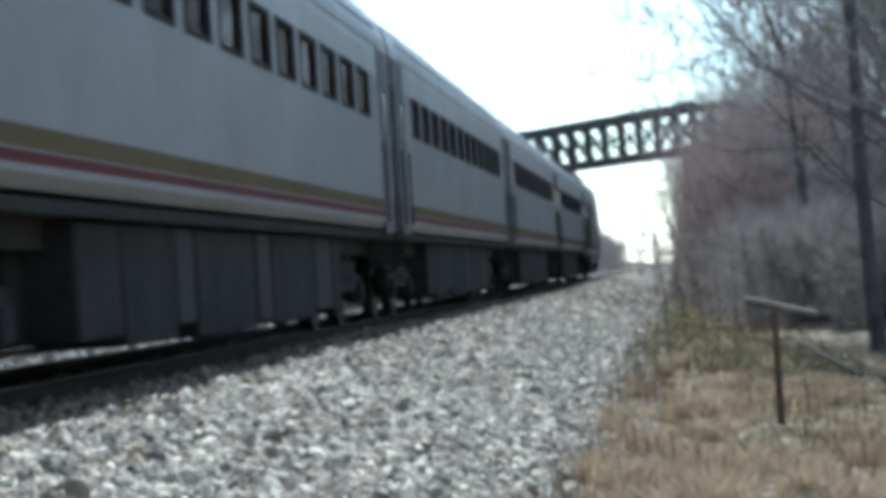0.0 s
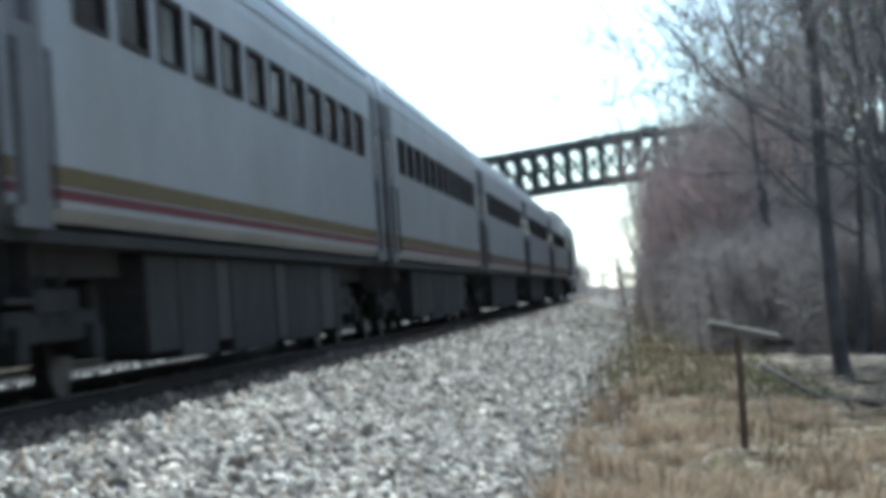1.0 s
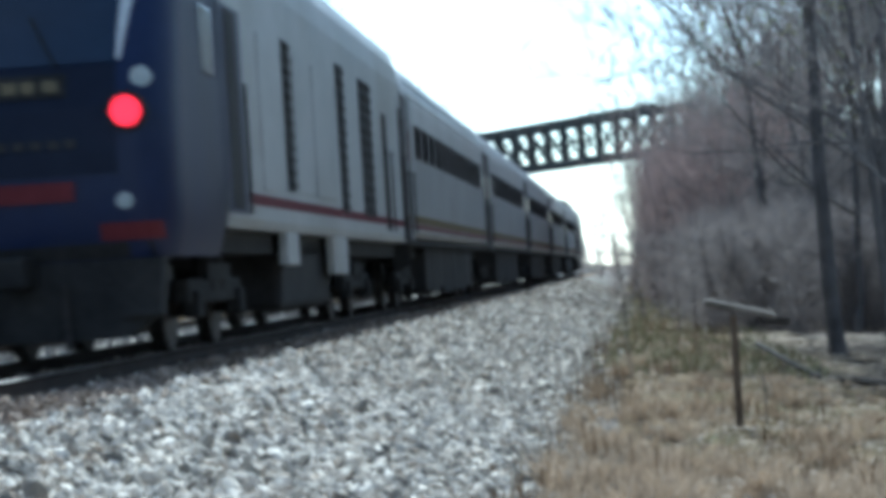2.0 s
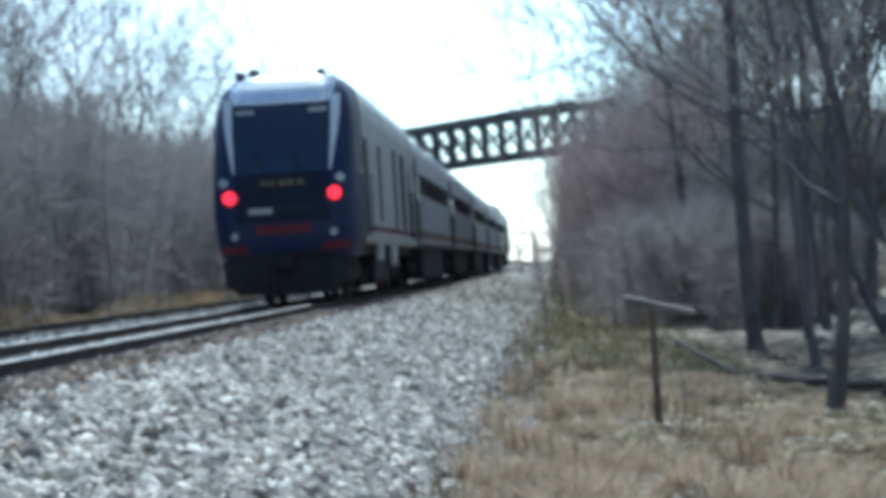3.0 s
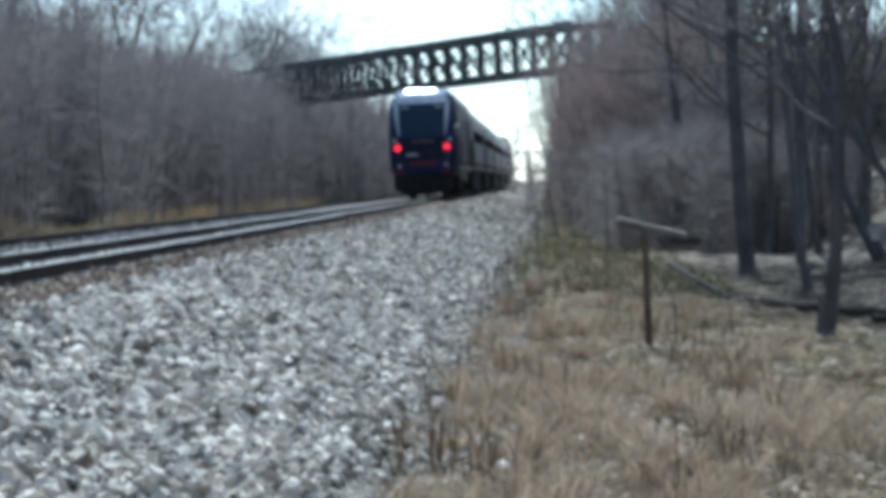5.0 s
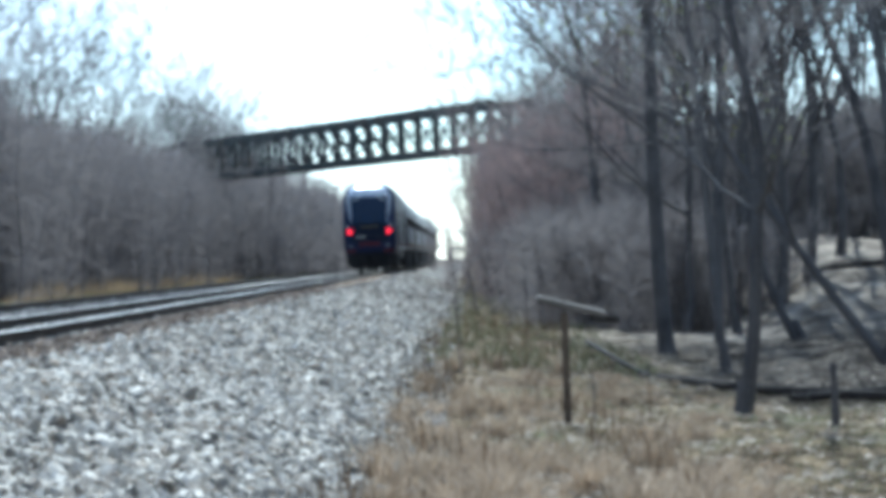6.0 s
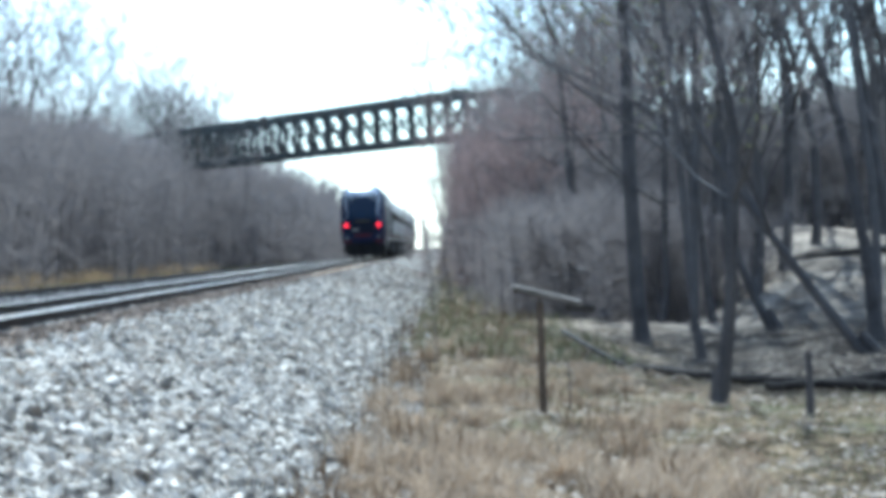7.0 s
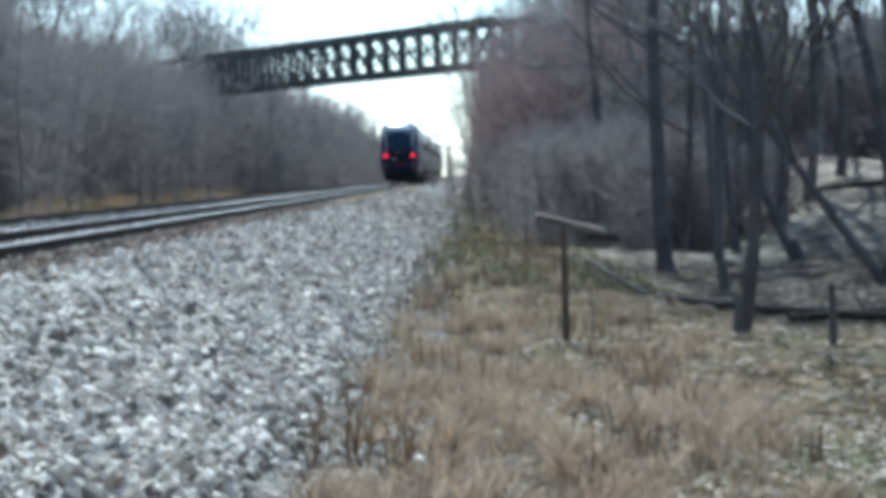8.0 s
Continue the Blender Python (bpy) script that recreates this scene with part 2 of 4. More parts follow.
M_DOOR = surface("shaded_door_grey", (0.085, 0.086, 0.09), (0.14, 0.14, 0.145), 0.8, 12, rough=0.55, shine=0.12)
M_RUBBER = surface("rubber_diaphragm", (0.02, 0.018, 0.018), (0.055, 0.05, 0.048), 0.4, 15, rough=0.9, shine=0.12)
M_WHEEL = surface("wheel_steel", (0.025, 0.022, 0.02), (0.065, 0.058, 0.05), 0.3, 15, rough=0.5, metal=0.6, shine=0.12)
M_WINDSHIELD = surface("dark_windshield", (0.008, 0.014, 0.03), (0.014, 0.022, 0.045), 0.8, 4, rough=0.12, bump=0)
M_GLASS = glass("tinted_window", (0.35, 0.4, 0.42))
M_MASK = surface("navy_black_panel", (0.006, 0.009, 0.022), (0.012, 0.016, 0.032), 0.8, 6, rough=0.6, bump=0.02, shine=0.12)
M_LENS = surface("unlit_lens", (0.14, 0.17, 0.20), (0.26, 0.29, 0.32), 0.2, 20, rough=0.15, bump=0)
M_TAIL = glow("red_marker_light", (1.0, 0.015, 0.04), 0.85)
M_SIGN = surface("olive_number_board", (0.06, 0.048, 0.022), (0.12, 0.09, 0.04), 0.3, 12, rough=0.6, bump=0)
M_BAR = surface("pale_marking", (0.22, 0.22, 0.21), (0.32, 0.32, 0.30), 0.4, 20, bump=0)
M_SEAT = surface("seat_cloth", (0.03, 0.035, 0.06), (0.06, 0.065, 0.10), 0.4, 25)

# ---- small builders ----


def thing(name, label, category, group="", kind="", at=None):
    ob = tagged(new(name), label, category, group, kind)
    if at:
        ob.matrix_basis = at
    return ob


def part(name, bm, material, parent, label=""):
    me = bpy.data.meshes.new(name)
    bm.to_mesh(me)
    bm.free()
    me.materials.append(material)
    ob = new(name, me)
    ob.parent = parent
    return tagged(ob, label)


def part_data(name, verts, faces, material, parent, label="", kind=""):
    me = bpy.data.meshes.new(name)
    me.from_pydata(verts, [], faces)
    me.materials.append(material)
    ob = new(name, me)
    if parent:
        ob.parent = parent
    return tagged(ob, label, kind=kind)


def add_box(bm, x0, x1, y0, y1, z0, z1, bevel=0.0):
    made = bmesh.ops.create_cube(bm, size=1, matrix=Matrix.Translation(((x0 + x1) / 2, (y0 + y1) / 2, (z0 + z1) / 2))
                                 @ Matrix.Diagonal((x1 - x0, y1 - y0, z1 - z0, 1)))
    if bevel:
        edges = list({e for v in made["verts"] for e in v.link_edges})
        bmesh.ops.bevel(bm, geom=edges, offset=bevel, segments=2, affect="EDGES", profile=0.5)
    return bm


def box_bm(*a, **k):
    return add_box(bmesh.new(), *a, **k)


def add_tube(bm, p, q, r0, r1=None, n=8):
    p, q = Vector(p), Vector(q)
    r1 = r0 if r1 is None else r1
    m = Matrix.Translation((p + q) / 2) @ (q - p).to_track_quat("Z", "Y").to_matrix().to_4x4()
    bmesh.ops.create_cone(bm, cap_ends=True, segments=n, radius1=r0, radius2=r1, depth=(q - p).length, matrix=m)
    return bm


def tube_bm(*a, **k):
    return add_tube(bmesh.new(), *a, **k)


def add_prism(bm, outline, y0, y1):
    """A closed outline of (x, z), drawn out along y."""
    a = [bm.verts.new((x, y0, z)) for x, z in outline]
    c = [bm.verts.new((x, y1, z)) for x, z in outline]
    n = len(outline)
    for i in range(n):
        bm.faces.new((a[i], a[(i + 1) % n], c[(i + 1) % n], c[i]))
    bm.faces.new(a[::-1])
    bm.faces.new(c)
    bmesh.ops.recalc_face_normals(bm, faces=bm.faces[:])
    return bm


def prism_bm(*a):
    return add_prism(bmesh.new(), *a)


# ---- ground ----


def smooth(a, c, v):
    """0 at a, 1 at c, gliding between"""
    v = min(1.0, max(0.0, (v - a) / (c - a)))
    return v * v * (3 - 2 * v)


PROFILE = [(-2000, -0.6), (-13, -0.62), (-9.5, -0.45), (-5.0, -0.22), (-3.2, -0.168), (-2.1, -0.18), (-1.2, -0.168), (1.2, -0.168), (2.07, -0.16), (2.5, -0.24), (4.7, -1.05), (7.0, -1.38), (10.0, -1.6), (2000, -1.6)]


def ground_z(x, y):
    for (xa, za), (xb, zb) in zip(PROFILE, PROFILE[1:]):
        if x <= xb:
            z = za + (zb - za) * (x - xa) / (xb - xa)
            break
    off = smooth(3.5, 8.0, x) + smooth(-8.5, -12.0, x)
    z += off * 0.28 * noise.noise(Vector((x * 0.22, y * 0.16, 3.1))) + off * 0.10 * noise.noise(Vector((x * 0.8, y * 0.7, 7.7)))
    z += 7.0 * smooth(-15, -28, x) * smooth(20, 60, y) * (1 - 0.6 * smooth(230, 400, y))
    z += 6.6 * smooth(9.5, 20, x) * smooth(95, 150, y)
    z += 1.2 * smooth(24, 40, x)
    z += 2.3 * smooth(11.8, 15.5, x) * smooth(56, 74, y) * (1 - smooth(95, 140, y))     # a low bank in the woods
    return z


def build_ground():
    xs = [-1500, -700, -300, -150, -90, -60] + [-45 + 2.5 * i for i in range(13)] + [-13 + i for i in range(9)]
    xs += [-4.2, -3.2, -2.8, -2.1, -1.5, 0, 1.5, 2.07, 2.3, 2.5, 3.0, 3.6, 4.2, 4.7] + [5.2 + 0.6 * i for i in range(20)]
    xs += [18 + 1.5 * i for i in range(12)] + [38, 45, 60, 90, 150, 300, 700, 1500]
    ys = [-600, -200, -80, -40, -20] + [-8 + 2 * i for i in range(4)] + [i * 1.0 for i in range(0, 70)] + [70 + 5 * i for i in range(40)]
    ys += [280, 320, 380, 460, 600, 800, 1100, 1600, 2400]
    verts = [(x, y, ground_z(x, y)) for y in ys for x in xs]
    n = len(xs)
    faces = [(j * n + i, j * n + i + 1, (j + 1) * n + i + 1, (j + 1) * n + i) for j in range(len(ys) - 1) for i in range(n - 1)]
    g = part_data("ground", verts, faces, M_GROUND, None, kind="structure")
    tagged(g, "gravel shoulder, dry grass and leaf litter beside the railway", "ground")
    for p in g.data.polygons:
        p.use_smooth = True


build_ground()

# ---- track ----
VEER = 0.0004       # the line bears this much to the side of the y axis


def along_line(y, turn=0.0):
    return pose(VEER * (y - 24), y, 0, 0, 0, turn - math.degrees(VEER))


def build_track():
    track = thing("railway_track", "single railway track with rusty rails on dark wooden ties", "railway track", kind="structure", at=along_line(0.0))
    half = [(0.07, -0.165), (0.07, -0.15), (0.012, -0.125), (0.012, -0.045), (0.036, -0.03), (0.036, -0.004), (0.03, 0.0)]
    outline = half + [(-x, z) for x, z in half[::-1]]
    for cx in (-0.753, 0.753):
        bm = prism_bm([(x + cx, z) for x, z in outline], -80, 900)
        rail = part("rail", bm, M_RAIL, track, "dark rusty steel rail with a worn bright top")
        part("railhead", box_bm(cx - 0.03, cx + 0.03, -80, 900, -0.002, 0.003), M_RAILTOP, rail, "bright worn top of the rail")
    tie = None
    rng = random.Random(4)
    for k in range(300):
        y = 12 + 0.56 * k
        if tie is None:
            tie = part("tie", box_bm(-1.3, 1.3, -0.115, 0.115, -0.34, -0.168, bevel=0.012), M_TIE, track)
            ob = tie
        else:
            ob = new("tie", tie.data)
            ob.parent = track
        ob.matrix_basis = pose(rng.uniform(-0.03, 0.03), y, rng.uniform(-0.008, 0.0), 0, 0, rng.uniform(-0.8, 0.8))
    bm = bmesh.new()
    for k in range(60):
        y = -20 + 0.56 * k
        if y < 11.7:
            add_box(bm, -1.3, 1.3, y - 0.115, y + 0.115, -0.34, -0.168)
    for k in range(420):
        add_box(bm, -1.3, 1.3, 12 + 0.56 * (300 + k) - 0.115, 12 + 0.56 * (300 + k) + 0.115, -0.34, -0.168)
    tagged(part("far_ties", bm, M_TIE, track), kind="stuff")


build_track()


def build_spare_rail():
    """An old rail left lying beside the track."""
    half = [(0.07, 0.0), (0.07, 0.015), (0.012, 0.04), (0.012, 0.12), (0.036, 0.135), (0.036, 0.161), (0.03, 0.165)]
    spare = thing("spare_rail", "old rusty rail lying on the gravel beside the track", "rail", at=along_line(0.0) @ Matrix.Translation((-3.75, 0, -0.175)))
    part("bar", prism_bm(half + [(-x, z) for x, z in half[::-1]], -30, 420), M_RAIL, spare)


build_spare_rail()

# ---- train ----
SPEED, TAIL_START = 30.5, -37.8      # metres a second; where the train's tail is at the start
LOCO, CAR = 23.7, 26.4               # lengths over the couplers
SIDE_X, SKIRT_Z, SILL_Z, LINTEL_Z, TOP_Z = 1.52, 1.47, 2.90, 3.56, 4.96
ROOF_OUT = [(SIDE_X, LINTEL_Z), (1.52, 3.90), (1.49, 4.20), (1.41, 4.46), (1.22, 4.68), (0.86, 4.85), (0.42, 4.94), (0.0, TOP_Z)]


def mirrored(points):
    return points + [(-x, z) for x, z in points[::-1] if x > 0]


def build_truck(parent, y, wheelbase=2.6):
    """One four-wheeled truck under a vehicle: side frames, springs, wheels."""
    bm = bmesh.new()
    for s in (-1, 1):
        add_box(bm, s * 1.0 - 0.09, s * 1.0 + 0.09, y - wheelbase / 2 - 0.35, y + wheelbase / 2 + 0.35, 0.48, 0.74, bevel=0.03)
        for dy in (-wheelbase / 2, wheelbase / 2):
            add_box(bm, s * 1.06 - 0.1, s * 1.06 + 0.1, y + dy - 0.17, y + dy + 0.17, 0.33, 0.62, bevel=0.03)
        for dy in (-0.35, 0.35):
            add_tube(bm, (s * 1.0, y + dy, 0.6), (s * 1.0, y + dy, 1.1), 0.12)
        add_box(bm, s * 1.08 - 0.05, s * 1.08 + 0.05, y - 0.75, y + 0.75, 0.72, 0.9)
    add_box(bm, -1.0, 1.0, y - 0.25, y + 0.25, 0.5, 0.85)
    truck = part("truck", bm, M_UNDER, parent, "grimy black steel truck frame")
    for s in (-1, 1):
        for dy in (-wheelbase / 2, wheelbase / 2):
            bm = bmesh.new()
            add_tube(bm, (s * 0.69, y + dy, 0.46), (s * 0.82, y + dy, 0.46), 0.46, n=24)
            add_tube(bm, (s * 0.66, y + dy, 0.46), (s * 0.70, y + dy, 0.46), 0.485, n=24)
            add_tube(bm, (s * 0.82, y + dy, 0.46), (s * 1.12, y + dy, 0.46), 0.11, n=10)
            part("wheel", bm, M_WHEEL, truck, "worn steel wheel")


def build_car():
    """A passenger coach from y = 0 to 26.1, standing on the rails."""
    car = thing("passenger_coach", "silver-grey passenger coach with gold and red stripes on the rails", "railway coach", "coaches of the train")
    a, e = 0.1, 26.1
    tub = [(SIDE_X, SILL_Z), (SIDE_X, SKIRT_Z), (1.40, SKIRT_Z - 0.1)]
    inner = [(-1.46, SILL_Z), (-1.46, SKIRT_Z + 0.04), (1.46, SKIRT_Z + 0.04), (1.46, SILL_Z)]
    body = part("body", prism_bm(tub + [(-x, z) for x, z in tub[::-1]] + inner, a, e), M_SILVER, car, "brushed grey metal side")
    for s in (-1, 1):
        for y0, y1 in ((a, 2.5), (e - 2.48, e)):
            part("end_panel", box_bm(min(s * 1.46, s * SIDE_X), max(s * 1.46, s * SIDE_X), y0, y1, SILL_Z, LINTEL_Z), M_SILVER, body)
    for y0, y1 in ((a + 0.02, a + 0.08), (e - 0.08, e - 0.02)):
        for s in (-1, 1):
            part("end_wall", box_bm(min(s * 0.5, s * 1.455), max(s * 0.5, s * 1.455), y0, y1, SKIRT_Z + 0.05, LINTEL_Z), M_DOOR, body)
    pitch, first = 1.76, 2.5
    for s in (-1, 1):
        for k in range(12):
            y = first + pitch * k
            for y0, y1 in (((y, y + 0.24), (y + pitch - 0.24, y + pitch))):
                bm = box_bm(min(s * 1.46, s * SIDE_X), max(s * 1.46, s * SIDE_X), y0, y1, SILL_Z, LINTEL_Z)
                part("window_post", bm, M_SILVER, body)
            bm = box_bm(min(s * 1.475, s * 1.485), max(s * 1.475, s * 1.485), y + 0.24, y + pitch - 0.24, SILL_Z, LINTEL_Z)
            w = part("window", bm, M_GLASS, car, "tinted window pane")
            bm = bmesh.new()
            x0, x1 = min(s * 1.49, s * 1.535), max(s * 1.49, s * 1.535)
            y0, y1 = y + 0.24, y + pitch - 0.24
            add_box(bm, x0, x1, y0, y1, SILL_Z, SILL_Z + 0.05)
            add_box(bm, x0, x1, y0, y1, LINTEL_Z - 0.05, LINTEL_Z)
            add_box(bm, x0, x1, y0, y0 + 0.05, SILL_Z + 0.05, LINTEL_Z - 0.05)
            add_box(bm, x0, x1, y1 - 0.05, y1, SILL_Z + 0.05, LINTEL_Z - 0.05)
            part("window_gasket", bm, M_RUBBER, w)
        part("gold_stripe", box_bm(min(s * 1.516, s * 1.526), max(s * 1.516, s * 1.526), a, e, 1.63, 1.78), M_OLIVE, body, "dull gold stripe")
        part("red_stripe", box_bm(min(s * 1.516, s * 1.528), max(s * 1.516, s * 1.528), a, e, 1.53, 1.61), M_RED, body, "dark red stripe")
        for y0 in (a + 0.55, e - 1.45):
            # flush door; the shade of its recess is put into the dark grey
            door = part("door", box_bm(min(s * 1.50, s * 1.53), max(s * 1.50, s * 1.53), y0 - 0.1, y0 + 0.95, 1.3, 4.0, bevel=0.01), M_DOOR, car, "vestibule door, recess shade in its dark grey")
            part("door_window", box_bm(min(s * 1.52, s * 1.536), max(s * 1.52, s * 1.536), y0 + 0.22, y0 + 0.63, 2.75, 3.35), M_WINDSHIELD, door)
            for dy in (-0.1, 0.92):
                part("grab_rail", tube_bm((s * 1.57, y0 + dy, 1.45), (s * 1.57, y0 + dy, 2.6), 0.018, n=6), M_DARK, door)
        for y0 in (a, e - 0.16):
            part("end_post", box_bm(min(s * 1.515, s * 1.535), max(s * 1.515, s * 1.535), y0, y0 + 0.16, 1.3, 4.0), M_RUBBER, body, "dark corner post")
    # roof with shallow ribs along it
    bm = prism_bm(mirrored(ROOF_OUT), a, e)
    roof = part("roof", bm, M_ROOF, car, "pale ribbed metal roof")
    for x, z in ((1.505, 4.05), (1.455, 4.33), (1.32, 4.565), (1.05, 4.76), (0.64, 4.895), (0.2, 4.95)):
        for s in (-1, 1):
            part("roof_rib", box_bm(s * x - 0.018, s * x + 0.018, a + 1.2, e - 1.2, z - 0.018, z + 0.018), M_ROOF, roof)
    for y in (5.0, 13.7, 22.3):
        part("roof_vent", box_bm(-0.5, 0.5, y - 0.7, y + 0.7, TOP_Z - 0.04, TOP_Z + 0.06, bevel=0.03), M_BOXGREY, roof)
    part("floor", box_bm(-1.45, 1.45, a, e, 1.22, 1.32), M_UNDER, car)
    for s in (-1, 1):
        bm = bmesh.new()
        for k in range(23):
            y = 3.2 + 0.95 * k
            add_box(bm, min(s * 0.35, s * 1.35), max(s * 0.35, s * 1.35), y, y + 0.12, 1.7, 2.5, bevel=0.03)
            add_box(bm, min(s * 0.35, s * 1.35), max(s * 0.35, s * 1.35), y + 0.12, y + 0.55, 1.65, 1.8)
        tagged(part("seating", bm, M_SEAT, car, "dark blue cloth seating"), kind="stuff")
    for y0, y1 in ((-0.12, a), (e, e + 0.12)):
        bm = bmesh.new()
        for s in (-1, 1):
            add_box(bm, min(s * 0.55, s * 0.75), max(s * 0.55, s * 0.75), y0, y1, 1.1, 3.6)
        add_box(bm, -0.75, 0.75, y0, y1, 3.4, 3.75)
        add_box(bm, -0.75, 0.75, y0, y1, 1.1, 1.35)
        part("diaphragm", bm, M_RUBBER, car, "black rubber gangway bellows")
    part("coupler", box_bm(-0.14, 0.14, -0.2, 26.3, 0.75, 1.0), M_DARK, car)
    part("underframe", box_bm(-1.1, 1.1, 0.6, 25.6, 1.0, 1.22), M_UNDER, car, "black underframe")
    part("equipment_tray", box_bm(-0.9, 0.9, 5.6, 20.6, 0.32, 1.0, bevel=0.04), M_UNDER, car, "grimy black underfloor tray")
    # boxes of equipment between the trucks: y, length, bottom, material
    for y, ln, zb, m in ((6.0, 1.5, 0.30, M_UNDER), (7.6, 2.1, 0.22, M_UNDER), (9.8, 0.8, 0.34, M_BOXGREY), (10.7, 3.2, 0.20, M_UNDER),
                         (14.1, 0.9, 0.26, M_BOXGREY), (15.1, 3.2, 0.22, M_UNDER), (18.4, 1.4, 0.30, M_BOXGREY), (19.9, 0.8, 0.24, M_UNDER)):
        for s in (-1, 1):
            part("equipment_box", box_bm(min(s * 0.55, s * 1.32), max(s * 0.55, s * 1.32), y, y + ln, zb, 1.2, bevel=0.03), m, car)
    for y in (10.9, 13.9):
        part("air_tank", tube_bm((-0.3, y - 1.0, 0.62), (-0.3, y + 1.0, 0.62), 0.26, n=14), M_UNDER, car)
    for y in (3.3, 22.9):
        build_truck(car, y)
    for s in (-1, 1):
        for y in (0.5, 24.9):
            bm = bmesh.new()
            add_box(bm, s * 1.3 - 0.12, s * 1.3 + 0.12, y, y + 0.8, 0.78, 0.82)
            add_box(bm, s * 1.3 - 0.12, s * 1.3 + 0.12, y, y + 0.03, 0.8, 1.25)
            add_box(bm, s * 1.3 - 0.12, s * 1.3 + 0.12, y + 0.77, y + 0.8, 0.8, 1.25)
            part("boarding_step", bm, M_UNDER, car)
    return car


# the cab end: half-width and set-back of the front, by height
CAB = [(0.95, 1.40, 0.16), (1.3, 1.50, 0.04), (1.9, 1.53, 0.0), (2.4, 1.53, 0.06), (2.75, 1.53, 0.18), (3.2, 1.52, 0.36),
       (3.8, 1.51, 0.64), (4.25, 1.46, 0.86), (4.62, 1.36, 1.12), (4.90, 1.12, 1.5), (5.03, 0.7, 2.1), (5.07, 0.2, 2.75)]
CORNER = 0.42


def cab_at(z):
    for (za, wa, fa), (zb, wb, fb) in zip(CAB, CAB[1:]):
        if z <= zb:
            k = max(0.0, (z - za) / (zb - za))
            return wa + (wb - wa) * k, fa + (fb - fa) * k
    return CAB[-1][1:]


def cab_y(x, z):
    w, f = cab_at(z)
    r = min(CORNER, w * 0.9)
    over = min(r, max(0.0, abs(x) - (w - r)))
    return f + (r - math.sqrt(r * r - over * over)) * 1.5


def cab_patch(x0, x1, z0, z1, lift, nx=8, nz=6, waist=0.0):
    """A sheet that lies on the cab's front, lifted off it; waist: by how much it narrows towards its foot."""
    bm = bmesh.new()
    rows = []
    for j in range(nz + 1):
        z = z0 + (z1 - z0) * j / nz
        k = waist * (1 - j / nz)
        rows.append([bm.verts.new((x, cab_y(x, z) - lift, z)) for x in [(x0 + k) + (x1 - k - x0 - k) * i / nx for i in range(nx + 1)]])
    for p, q in zip(rows, rows[1:]):
        for i in range(nx):
            bm.faces.new((p[i], p[i + 1], q[i + 1], q[i]))
    made = bmesh.ops.extrude_face_region(bm, geom=bm.faces[:])
    for v in made["geom"]:
        if isinstance(v, bmesh.types.BMVert):
            v.co.y += lift + 0.03
    bmesh.ops.recalc_face_normals(bm, faces=bm.faces[:])
    return bm


